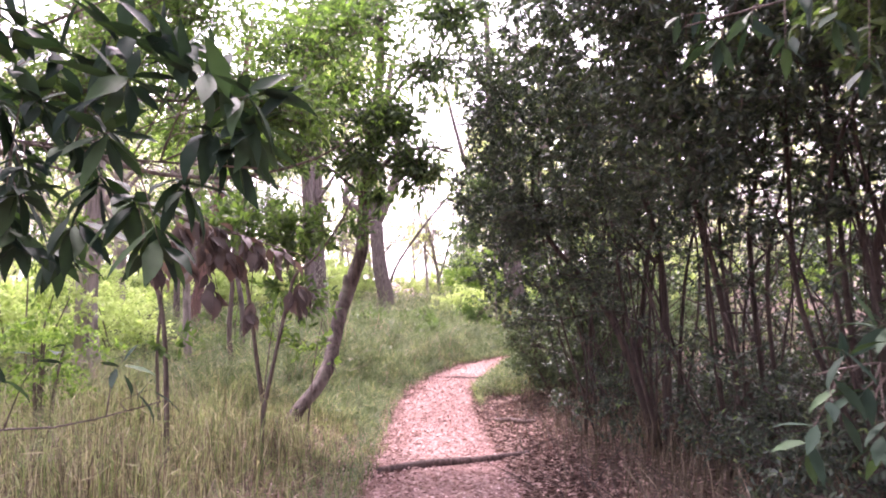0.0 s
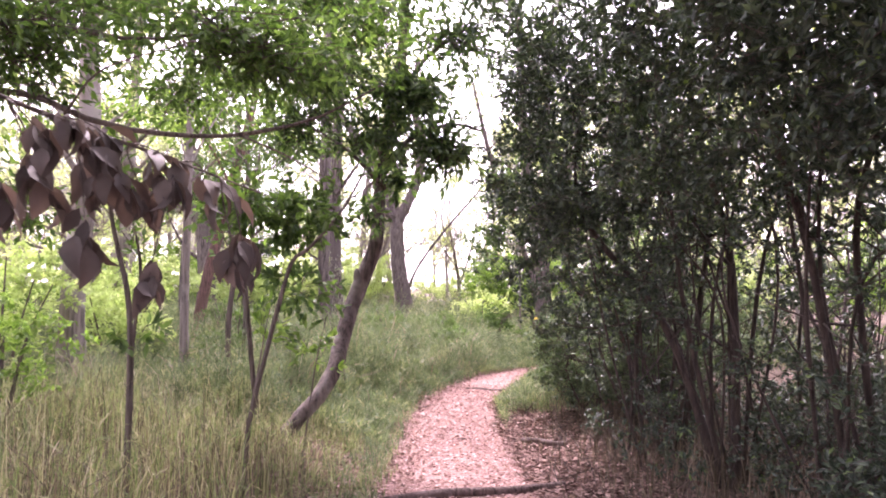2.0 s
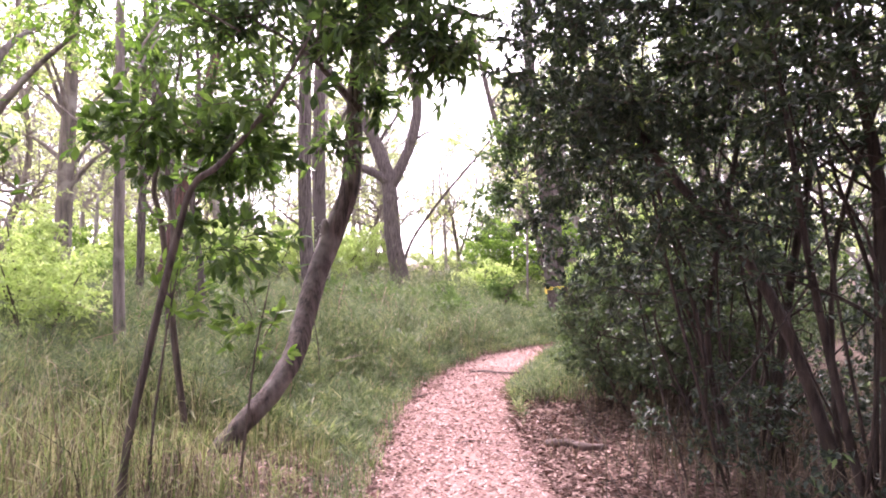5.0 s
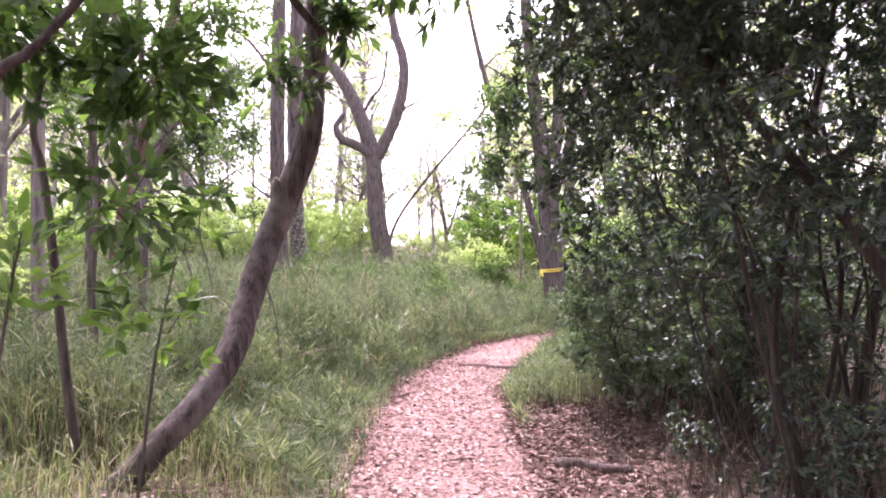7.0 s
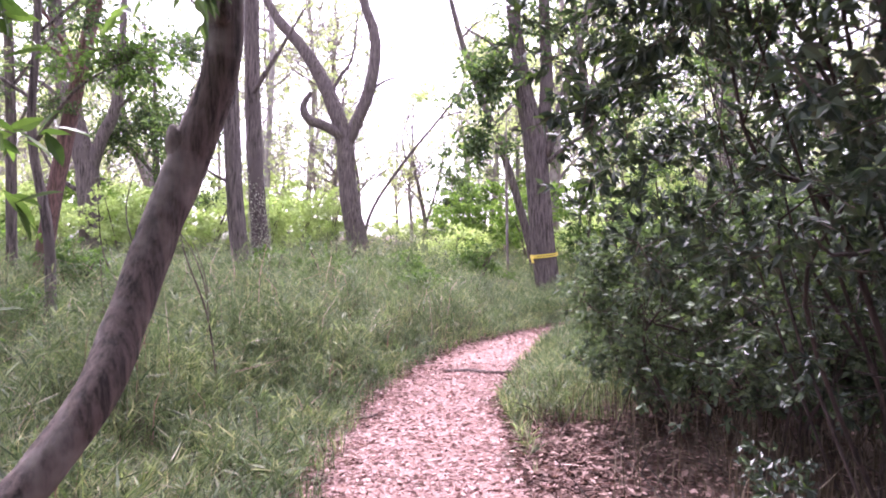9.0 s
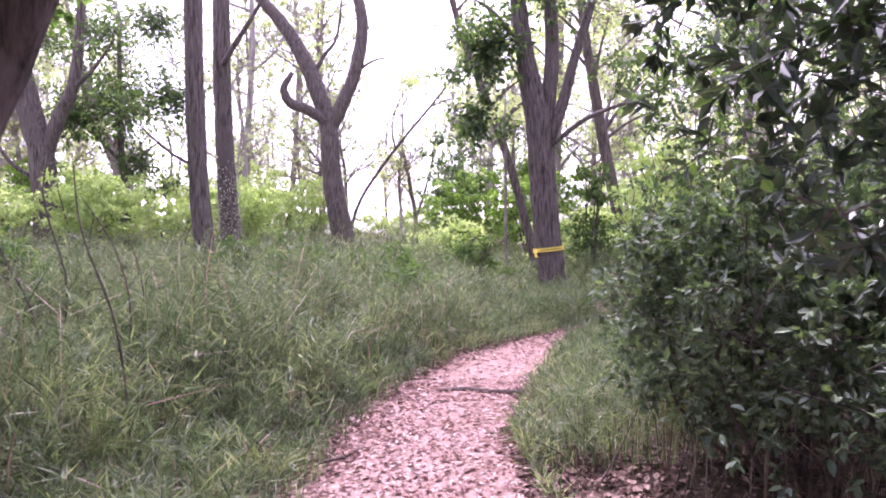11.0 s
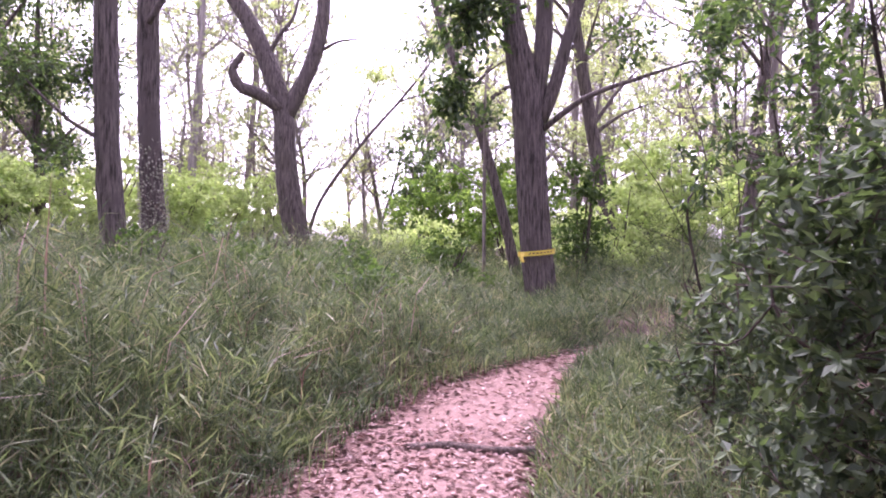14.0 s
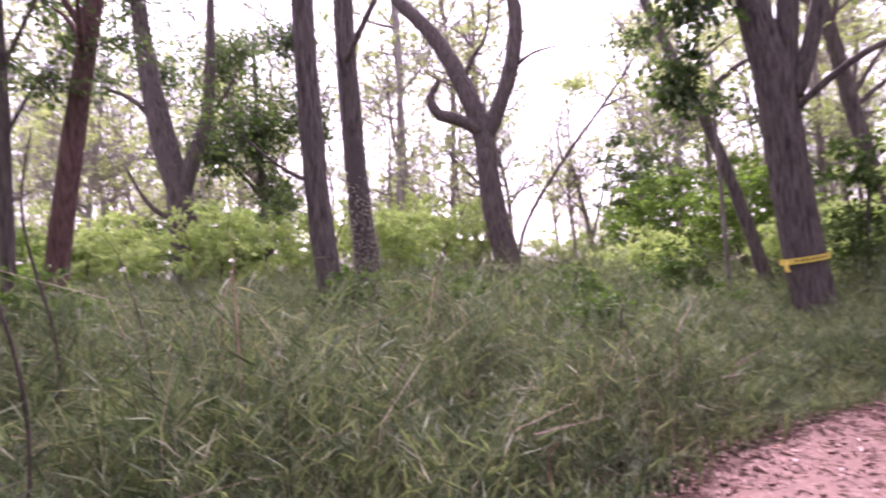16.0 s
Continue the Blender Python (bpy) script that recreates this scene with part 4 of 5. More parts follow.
# those past x 3.8 are added to cover bright floor and darken the hedge foot
for x, y, top in [(2.7, 5.5, 0.9), (3.3, 6.3, 1.0), (2.5, 4.5, 0.8), (3.5, 5.2, 1.1), (2.9, 7.1, 0.8), (4.2, 6.0, 1.5), (4.4, 7.6, 1.4), (4.8, 4.6, 1.6), (4.0, 8.8, 1.2), (5.4, 6.4, 1.6), (5.2, 8.6, 1.4), (3.9, 3.8, 1.4)]:
    shrub(x, y, "small dark shrub in the shade of taller ones", 5, top, 0.5 if x < 3.8 else 0.8, 0.5 if x < 3.8 else 0.9, 40 if x < 3.8 else 80, 10, 0.07, 0.008, 0.1, 0.0)
# unseen evergreens round the start, added to block sky light
for x, y, lx in [(3.6, -1.6, -0.5), (5.6, -3.6, 0), (2.8, -5.5, -0.8), (-3.4, -2.4, 0.6), (-5.0, 0.4, 0.4), (-3.2, 1.2, 0.3), (-2.2, -6.0, 0.5)]:
    shrub(x, y, "tall evergreen with a dense dark crown, added to screen off the sky", 6, 8.0, 2.0, 2.0, 110, 13, 0.18, 0.035, 3.0, lx, M_BROAD)
shrub(2.7, 2.4, TALL, 7, 4.6, 1.1, 1.1, 260, 14, 0.085, 0.011, 2.2, -0.3, M_BROAD)

# ---- understorey bushes in spring leaf, the M_FRESH ones paled for hazy glare ----


def bush(x, y, wide, tall, tufts, leaf, foliage, label):
    t = thing("bush", on_ground(x, y), label, "bush", "understorey bushes")
    g0 = float(height(x, y))
    tall *= 0.85 if y > 20 and x < 0 else 1.0
    for q in range(5):
        s = Soup()
        a = rng.uniform(0, 2 * np.pi)
        e = (x + wide * 0.6 * np.cos(a), y + wide * 0.5 * np.sin(a), g0 + tall * rng.uniform(0.6, 0.95))
        tube(s, curve([(x + 0.1 * np.cos(a), y + 0.1 * np.sin(a), g0 - 0.05), (x + 0.3 * wide * np.cos(a), y + 0.3 * wide * np.sin(a), g0 + tall * 0.4), e], 8), [0.03, 0.02, 0.008], 5)
        part("stem", s, M_TWIG, t)
    ls = Soup()
    for _ in range(tufts):
        d = unit(rng.normal(0, 1, 3)) * rng.uniform(0.3, 1.0)
        c = np.array([x + d[0] * wide, y + d[1] * wide * 0.7, g0 + tall * (0.58 + 0.42 * d[2])])
        twigs_and_leaves(None, ls, c, (0.5, 0.45, 0.24), 6, 13, leaf * 0.9, leaf * 0.46)
    part("foliage", ls, foliage, t)


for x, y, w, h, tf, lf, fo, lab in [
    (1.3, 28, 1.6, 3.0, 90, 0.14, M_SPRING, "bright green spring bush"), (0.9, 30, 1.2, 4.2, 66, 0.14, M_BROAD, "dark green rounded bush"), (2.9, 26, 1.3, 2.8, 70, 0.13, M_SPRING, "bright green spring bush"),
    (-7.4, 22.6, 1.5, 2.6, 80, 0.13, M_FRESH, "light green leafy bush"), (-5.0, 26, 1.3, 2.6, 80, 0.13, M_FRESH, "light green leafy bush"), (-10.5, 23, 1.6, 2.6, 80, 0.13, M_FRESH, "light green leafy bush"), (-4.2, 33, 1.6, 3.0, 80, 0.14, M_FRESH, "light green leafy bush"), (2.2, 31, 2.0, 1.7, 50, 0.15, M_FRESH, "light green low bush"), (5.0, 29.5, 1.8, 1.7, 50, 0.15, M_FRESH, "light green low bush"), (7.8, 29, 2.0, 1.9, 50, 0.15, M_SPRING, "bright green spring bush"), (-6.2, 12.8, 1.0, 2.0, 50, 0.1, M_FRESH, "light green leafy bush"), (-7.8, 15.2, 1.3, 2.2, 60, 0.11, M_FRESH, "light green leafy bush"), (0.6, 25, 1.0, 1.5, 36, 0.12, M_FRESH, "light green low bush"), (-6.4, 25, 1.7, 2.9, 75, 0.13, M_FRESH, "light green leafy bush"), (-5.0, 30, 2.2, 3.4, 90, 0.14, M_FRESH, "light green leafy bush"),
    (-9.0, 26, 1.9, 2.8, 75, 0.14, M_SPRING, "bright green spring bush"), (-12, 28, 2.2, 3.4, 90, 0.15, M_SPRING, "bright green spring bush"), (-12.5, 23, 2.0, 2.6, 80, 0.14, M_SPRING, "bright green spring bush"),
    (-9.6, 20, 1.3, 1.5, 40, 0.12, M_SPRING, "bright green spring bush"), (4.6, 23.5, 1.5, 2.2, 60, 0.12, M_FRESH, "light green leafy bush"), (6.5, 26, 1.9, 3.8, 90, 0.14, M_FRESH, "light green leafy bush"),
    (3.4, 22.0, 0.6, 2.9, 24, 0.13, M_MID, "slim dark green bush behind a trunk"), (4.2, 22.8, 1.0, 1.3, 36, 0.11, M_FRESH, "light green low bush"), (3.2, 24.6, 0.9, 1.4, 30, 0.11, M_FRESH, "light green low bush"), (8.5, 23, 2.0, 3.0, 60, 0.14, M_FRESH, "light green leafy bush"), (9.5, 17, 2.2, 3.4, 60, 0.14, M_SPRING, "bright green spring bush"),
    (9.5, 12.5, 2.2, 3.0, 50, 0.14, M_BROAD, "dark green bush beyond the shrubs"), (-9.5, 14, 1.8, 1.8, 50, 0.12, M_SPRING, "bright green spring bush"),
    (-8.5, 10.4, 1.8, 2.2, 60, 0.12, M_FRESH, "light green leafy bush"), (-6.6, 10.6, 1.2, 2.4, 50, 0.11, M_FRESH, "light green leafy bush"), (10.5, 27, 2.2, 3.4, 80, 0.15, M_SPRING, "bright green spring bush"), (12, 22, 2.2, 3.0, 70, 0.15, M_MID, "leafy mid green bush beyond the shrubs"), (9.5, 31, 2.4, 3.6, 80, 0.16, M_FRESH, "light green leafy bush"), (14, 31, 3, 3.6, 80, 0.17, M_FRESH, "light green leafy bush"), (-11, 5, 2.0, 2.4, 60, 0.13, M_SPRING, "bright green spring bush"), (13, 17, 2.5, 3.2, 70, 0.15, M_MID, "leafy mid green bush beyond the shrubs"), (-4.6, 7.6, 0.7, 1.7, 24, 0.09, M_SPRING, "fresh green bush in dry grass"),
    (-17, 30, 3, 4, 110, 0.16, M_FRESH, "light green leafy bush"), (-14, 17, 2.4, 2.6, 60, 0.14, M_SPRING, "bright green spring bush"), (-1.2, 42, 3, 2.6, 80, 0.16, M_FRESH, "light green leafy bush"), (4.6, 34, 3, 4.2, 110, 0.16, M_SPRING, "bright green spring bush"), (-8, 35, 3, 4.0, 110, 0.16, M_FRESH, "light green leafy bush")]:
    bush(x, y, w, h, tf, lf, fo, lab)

# low leafy shrubs that stand a little above the bamboo grass
for x, y, w, h, tf in [(-1.9, 19.0, 0.8, 1.2, 34), (-0.9, 19.8, 0.7, 1.05, 26), (-3.0, 18.0, 0.6, 1.1, 20), (-5.4, 16.4, 0.8, 1.1, 26), (-0.3, 17.6, 0.5, 0.85, 14), (-4.6, 13.6, 0.6, 0.95, 18), (0.9, 21.6, 0.7, 1.2, 24)]:
    bush(x, y, w, h, tf, 0.1, M_MID, "low dark green shrub rising out of bamboo grass")

# ---- farther wood: slender branching trees, four patterns stood about ----


def far_pattern(bark, foliage, tall, tufts):
    t = thing("woodland_tree", (0, 0, 0), "slender woodland tree with thin branches, bark and young leaves paled by painted haze", "tree", "farther woodland")
    s = Soup()
    k = rng.normal(0, 0.5, 4)
    pts = [(0, 0, -0.3), (k[0] * 0.5, 0, tall * 0.2), (k[1], 0.1, tall * 0.45), (k[2] * 1.3, 0, tall * 0.7), (k[3] * 2, 0, tall)]
    line = curve(pts, 26)
    tube(s, line, [0.13, 0.1, 0.07, 0.025], 7, 0.04)
    part("trunk", s, bark, t, smooth=True)
    ls = Soup()
    for q in range(13):
        i = int(rng.uniform(8, 24))
        o = line[i]
        a = rng.uniform(0, 2 * np.pi)
        e = o + np.array([np.cos(a) * 1.9, np.sin(a) * 1.5, rng.uniform(0.6, 1.9)]) * rng.uniform(0.7, 1.5)
        s = Soup()
        mid = (o + e) / 2 + rng.normal(0, 0.25, 3)
        arm = curve([o, mid, e], 9)
        tube(s, arm[::2], [0.055, 0.035, 0.012], 4)
        for w in range(8):
            b = arm[int(rng.uniform(2, 9))]
            f = b + rng.normal(0, 0.65, 3) + (0, 0, 0.5)
            tube(s, [b, (b + f) / 2 + rng.normal(0, 0.1, 3), f], [0.022, 0.008], 3)
            for z in range(3):
                g = f + rng.normal(0, 0.4, 3) + (0, 0, 0.25)
                tube(s, [(b + f) / 2, g], [0.01, 0.004], 3)
            for z in range(tufts):
                twigs_and_leaves(None, ls, f + rng.normal(0, 0.35, 3), (0.8, 0.8, 0.26), 1, 11, 0.17, 0.09)
        part("branch", s, bark, t)
    part("crown", ls, foliage, t)
    return t


# bark and leaf colours here carry the haze of distance
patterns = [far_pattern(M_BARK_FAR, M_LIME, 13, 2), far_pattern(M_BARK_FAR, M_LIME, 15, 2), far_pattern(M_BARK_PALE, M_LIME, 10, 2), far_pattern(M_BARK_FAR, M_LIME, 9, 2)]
spots, wood = [], np.random.default_rng(5)
for _ in range(900):
    x, y = wood.uniform(-42, 38), wood.uniform(24, 56)
    gap = -0.09 * y < x < 0.055 * y
    if (y < 32 and -11.0 < x < 8.5) or gap or x < -0.85 * y + 3 or x > 0.75 * y or any((x - a) ** 2 + (y - b) ** 2 < 5 for a, b in spots):
        continue
    spots.append((x, y))
# negative y: unseen trees added behind the start to close in its light
spots = spots[:104] + [(-5.6, 39), (-7.4, 36), (5.2, 37), (-2.0, 46), (0.9, 50), (-4.4, 42), (2.2, 45), (-0.6, 55), (3.4, 40), (-6.5, 32), (-4.6, 36), (-1.0, 40), (1.5, 37), (3.6, 33.5), (6.0, 31.5), (7.5, 34)] + [(12, 20), (13, 14), (14, 9), (16, 4), (13, -1), (-13, 11), (-12, 6), (-15, 20), (-11, 1), (-6, -5), (5, -5), (-2, -9), (3, -10), (-9, -9), (9, -8), (-17, 13), (16, 10), (-8.2, 12.2), (-9.0, 16), (-13.5, 20.5), (-5.9, 29.5), (-7.5, 8.6), (6.2, 20), (7.4, 16.2), (8.2, 25)]
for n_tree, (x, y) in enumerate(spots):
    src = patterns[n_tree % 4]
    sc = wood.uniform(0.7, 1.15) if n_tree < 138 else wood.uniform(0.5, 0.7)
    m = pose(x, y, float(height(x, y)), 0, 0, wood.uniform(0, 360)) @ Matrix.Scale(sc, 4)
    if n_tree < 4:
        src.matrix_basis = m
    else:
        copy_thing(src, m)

# ---- boughs hanging close beside the walk ----


def leaf_mesh(name, mat, length, width, curl=1.0):
    s = Soup()
    v, f = LEAF_FULL
    v = v * np.array([width, length, width * curl])
    v[:, 2] -= 0.10 * length * (v[:, 1] / length) ** 2 * curl
    s.add(v, f)
    return s.mesh(name, mat, True)


def hanging_bough(name, label, twig_lines, leaf_list, meshes, mat_twig, category="branch"):
    base = twig_lines[0][0][0]
    t = thing(name, base, label, category)
    twigs = []
    for pts, r in twig_lines:
        s = Soup()
        tube(s, curve(pts, 12), [r, r * 0.3], 6, 0.06)
        twigs.append(part("twig", s, mat_twig, t, smooth=True))
    per = len(leaf_list) // (len(twigs) - 1)
    for k, (at, way, size) in enumerate(leaf_list):
        ob = part("leaf", meshes[int(rng.integers(len(meshes)))], None, twigs[1 + k // per])
        way = Vector(way).normalized()
        side = way.cross(Vector((0, 0, 1)) + Vector(rng.normal(0, 0.35, 3))).normalized()
        face = side.cross(way)
        m = Matrix((side, way, face)).transposed().to_4x4()
        ob.matrix_basis = Matrix.Translation(at) @ m @ Matrix.Scale(float(size), 4)
    return t


def sprigs(ends, per, spread_way, droop, size):
    """Leaves in whorls round the given twig ends."""
    out = []
    for e, d in ends:
        for k in range(per):
            a = 2 * np.pi * k / per + rng.uniform(0, 1)
            d3 = unit(np.asarray(d, float))
            side = unit(np.cross(d3, (0.1, 0.2, 1)))
            other = np.cross(side, d3)
            way = d3 * rng.uniform(0.2, 0.8) + (np.cos(a) * side + np.sin(a) * other) * spread_way - np.array([0, 0, droop * rng.uniform(0.5, 1.4)])
            at = np.asarray(e) - d3 * rng.uniform(0, 0.07) + rng.normal(0, 0.008, 3)
            out.append((tuple(at), tuple(way), size * rng.uniform(0.75, 1.2)))
    return out


def grow_bough(root, targets, r):
    """Twigs from a root line to many ends; gives the lines and the ends with their headings."""
    lines, ends = [(root, r)], []
    rc = curve(root, 20)
    for e in targets:
        e = np.array(e, float)
        k = int(np.argmin(np.linalg.norm(rc - e, axis=1) + 0.25 * np.arange(20)[::-1] * 0.02))
        k = max(k - 2, 0)
        o = rc[k]
        mid = (o + e) / 2 + rng.normal(0, 0.02, 3) + (0, 0, 0.02)
        lines.append(([tuple(o), tuple(mid), tuple(e)], r * 0.4))
        ends.append((e, e - mid))
    return lines, ends


near_leaf = [leaf_mesh("leaf", M_NEAR, 0.15, 0.05), leaf_mesh("leaf", M_NEAR, 0.14, 0.046, 1.4), leaf_mesh("leaf", M_NEAR, 0.16, 0.048, 0.6)]
spray_leaf = [leaf_mesh("leaf", M_SPRAY, 0.14, 0.062, 0.8), leaf_mesh("leaf", M_SPRAY, 0.12, 0.055, 1.2)]
dead_leaf = [leaf_mesh("leaf", M_DEAD, 0.12, 0.07, 1.6), leaf_mesh("leaf", M_DEAD, 0.13, 0.065, 2.2), leaf_mesh("leaf", M_DEAD, 0.11, 0.06, 1.0)]

# dark glossy bough by the start, on the grassy side
root = [(-2.6, 1.5, 2.35), (-1.7, 1.6, 2.3), (-1.2, 1.65, 2.15), (-0.85, 1.7, 2.08), (-0.5, 1.8, 2.06)]
targets = [(-1.05, 1.6, 1.92), (-0.98, 1.55, 2.02), (-0.9, 1.65, 1.88), (-0.78, 1.7, 1.95), (-0.65, 1.7, 2.0), (-0.5, 1.8, 2.16), (-0.95, 1.6, 2.2), (-0.75, 1.6, 2.25), (-1.0, 1.6, 2.4), (-0.8, 1.7, 2.4), (-1.1, 1.5, 1.75), (-0.6, 1.75, 2.15), (-0.9, 1.65, 2.1), (-1.05, 1.7, 2.1), (-1.15, 1.7, 2.3), (-0.7, 1.65, 1.85), (-0.98, 1.7, 1.82), (-0.85, 1.65, 2.0), (-0.6, 1.72, 2.3), (-0.5, 1.75, 2.25), (-0.9, 1.6, 2.32), (-1.0, 1.55, 1.86), (-0.8, 1.6, 2.12), (-1.0, 1.6, 2.3), (-0.95, 1.5, 1.95), (-0.7, 1.7, 2.4), (-1.1, 1.65, 2.0), (-0.55, 1.8, 2.12), (-1.05, 1.6, 2.2), (-0.85, 1.6, 2.2), (-0.65, 1.7, 2.36)]


def out(p):
    """The bough's outer part hangs farther off than its tip over the path."""
    f = 1.0 + 0.33 * min(max((-p[0] - 0.5) / 0.45, 0.0), 1.0)
    return p[0] * f, p[1] * f, 1.745 + (p[2] - 1.745) * f


root, targets = [out(p) for p in root], [out(p) for p in targets]
lines, ends = grow_bough(root, targets, 0.009)
hanging_bough("leafy_bough", "bough of dark glossy pointed leaves hanging by the path", lines, sprigs(ends, 12, 0.95, 0.5, 1.12), near_leaf, M_TWIG)
# lower thin twigs under it with a few leaves
root = [zed(-2.9, 2.4, -0.05), (-2.6, 2.3, 0.8), (-1.8, 2.3, 1.22), (-1.3, 2.3, 1.28), (-0.95, 2.3, 1.36)]
lines, ends = grow_bough(root, [(-1.1, 2.3, 1.5), (-1.35, 2.3, 1.55), (-1.0, 2.3, 1.4), (-1.45, 2.2, 1.45)], 0.007)
hanging_bough("low_branch", "thin low twig with a few green leaves", lines, sprigs(ends, 4, 0.9, 0.3, 0.75), near_leaf, M_TWIG)

# withered brown leaves on a broken bough
root = [(-2.4, 2.7, 2.5), (-1.6, 2.75, 2.25), (-1.15, 2.8, 2.05), (-0.85, 2.9, 1.95), (-0.6, 2.95, 1.86)]
targets = [(-1.2, 2.75, 1.93), (-1.12, 2.8, 1.88), (-1.05, 2.75, 1.95), (-0.98, 2.85, 1.86), (-0.93, 2.8, 1.92), (-0.85, 2.9, 1.88), (-0.78, 2.85, 1.86), (-0.7, 2.95, 1.85), (-0.95, 2.75, 1.72), (-0.8, 2.75, 1.62), (-1.18, 2.8, 1.8), (-1.0, 2.78, 2.0), (-0.95, 2.85, 1.98), (-1.08, 2.82, 1.84), (-0.88, 2.8, 1.84), (-1.02, 2.9, 1.9), (-0.8, 2.9, 1.93), (-0.6, 2.84, 1.68), (-0.62, 2.86, 1.66), (-0.9, 2.95, 1.82)]
lines, ends = grow_bough(root, targets, 0.008)
hanging_bough("withered_bough", "broken bough with clustered withered brown leaves", lines, sprigs(ends, 9, 0.8, 1.2, 0.78), dead_leaf, M_TWIG)

# boughs on the shrub side by the start and by the low shrubs
root = [zed(2.35, 2.0, -0.05), (2.1, 1.95, 0.9), (1.6, 1.85, 1.42), (1.2, 1.8, 1.5), (0.95, 1.75, 1.48)]
targets = [(1.12, 1.75, 1.62), (1.0, 1.7, 1.55), (1.05, 1.75, 1.42), (1.1, 1.7, 1.32), (1.2, 1.75, 1.5), (0.98, 1.72, 1.4), (1.15, 1.8, 1.22), (1.25, 1.7, 1.35), (0.92, 1.75, 1.3)]
lines, ends = grow_bough(root, targets, 0.008)
hanging_bough("leafy_bough", "bough of dark leaves reaching from the shrubs", lines, sprigs(ends, 5, 0.9, 0.35, 0.72), near_leaf, M_TWIG)
root = [(2.4, 2.2, 2.9), (1.6, 2.1, 2.75), (1.1, 2.05, 2.6), (0.75, 2.0, 2.5)]
targets = [(0.8, 2.0, 2.42), (0.95, 2.0, 2.5), (0.75, 2.05, 2.55), (1.05, 2.0, 2.42), (1.2, 2.0, 2.5), (1.3, 2.0, 2.35), (1.45, 2.0, 2.45), (1.15, 2.1, 2.62)]
lines, ends = grow_bough(root, targets, 0.008)
hanging_bough("leafy_bough", "bough of dark leaves reaching from the shrubs", lines, sprigs(ends, 5, 0.9, 0.6, 0.75), near_leaf, M_TWIG)
root = [(2.6, 10.1, 1.9), (2.0, 10.2, 2.1), (1.5, 10.25, 2.12), (1.0, 10.3, 2.08)]
targets = [(0.7, 10.3, 2.02), (0.85, 10.3, 2.12), (1.0, 10.3, 2.0), (1.15, 10.3, 2.15), (1.3, 10.25, 2.05), (1.45, 10.2, 2.2), (1.6, 10.2, 2.02), (1.75, 10.2, 2.18), (1.5, 10.2, 1.85), (1.85, 10.15, 1.9), (1.95, 10.15, 2.1)]
lines, ends = grow_bough(root, targets, 0.007)
hanging_bough("leafy_bough", "bough of dark leaves reaching from the shrubs", lines, sprigs(ends, 5, 0.9, 0.4, 0.7), near_leaf, M_TWIG)
root = [zed(2.1, 11.4, -0.08), (1.8, 11.25, 0.0), (1.5, 11.15, 0.12), (1.25, 11.1, 0.15)]
targets = [(1.2, 11.1, 0.2), (1.4, 11.15, 0.3), (1.3, 11.05, 0.05), (1.5, 11.1, 0.12), (1.65, 11.15, 0.35), (1.55, 11.05, -0.1), (1.75, 11.05, 0.08), (1.8, 11.15, 0.45), (1.95, 11.1, 0.25), (1.9, 11.05, -0.05)]
lines, ends = grow_bough(root, targets, 0.004)
hanging_bough("leafy_bough", "spray of dark leaves low over the litter", lines, sprigs(ends, 7, 0.95, 0.15, 0.62), spray_leaf, M_TWIG)

# ---- logs on and beside the path ----


def log(name, a, b, r, label, bend=0.03):
    a, b = np.array(a, float), np.array(b, float)
    t = thing(name, tuple((a + b) / 2 - (0, 0, r)), label, "log")
    s = Soup()
    tube(s, curve([a, (a * 2 + b) / 3 + (0, bend, 0.01), (a + 2 * b) / 3 - (0, bend, 0), b], 18), [r * 1.05, r, r * 0.95, r * 0.8], 10, 0.07)
    part("wood", s, M_LOG, t, smooth=True)


log("crossing_log", zed(-0.75, 7.2, 0.02), zed(0.95, 7.95, 0.03), 0.045, "thin weathered log lying across the path")
log("step_log", zed(0.0, 14.1, 0.0), zed(0.78, 14.02, 0.02), 0.035, "half buried log forming a step in the path")
log("buried_log", zed(-0.2, 10.55, -0.01), zed(0.35, 10.6, -0.01), 0.03, "half buried root across the path")
log("fallen_log", zed(0.75, 10.5, 0.03), zed(1.35, 10.35, 0.03), 0.05, "short broken log in the leaf litter")
log("fallen_stick", zed(1.1, 12.9, 0.02), zed(1.75, 12.3, 0.03), 0.018, "pale fallen stick in the leaf litter")
log("fallen_stick", zed(-0.95, 12.35, 0.02), zed(-0.6, 12.75, 0.02), 0.012, "pale fallen stick in the leaf litter")
s = Soup()
for _ in range(420):
    x, y = rng.uniform(0.8, 4.5), rng.uniform(4, 13.5)
    z = float(height(x, y)) + 0.02
    a, n_len = rng.uniform(0, np.pi), rng.uniform(0.15, 0.7)
    d = np.array([np.cos(a), np.sin(a), rng.normal(0.25, 0.35)]) * n_len
    p = np.array([x, y, z])
    tube(s, curve([p, p + d * 0.5 + rng.normal(0, 0.03, 3) + (0, 0, 0.02), p + d + (0, 0, 0.02)], 5), [0.006, 0.003], 4)
tagged(part("fallen_twigs", s, M_STEM), "thin dead twigs scattered under the shrubs", "twigs", kind="stuff")

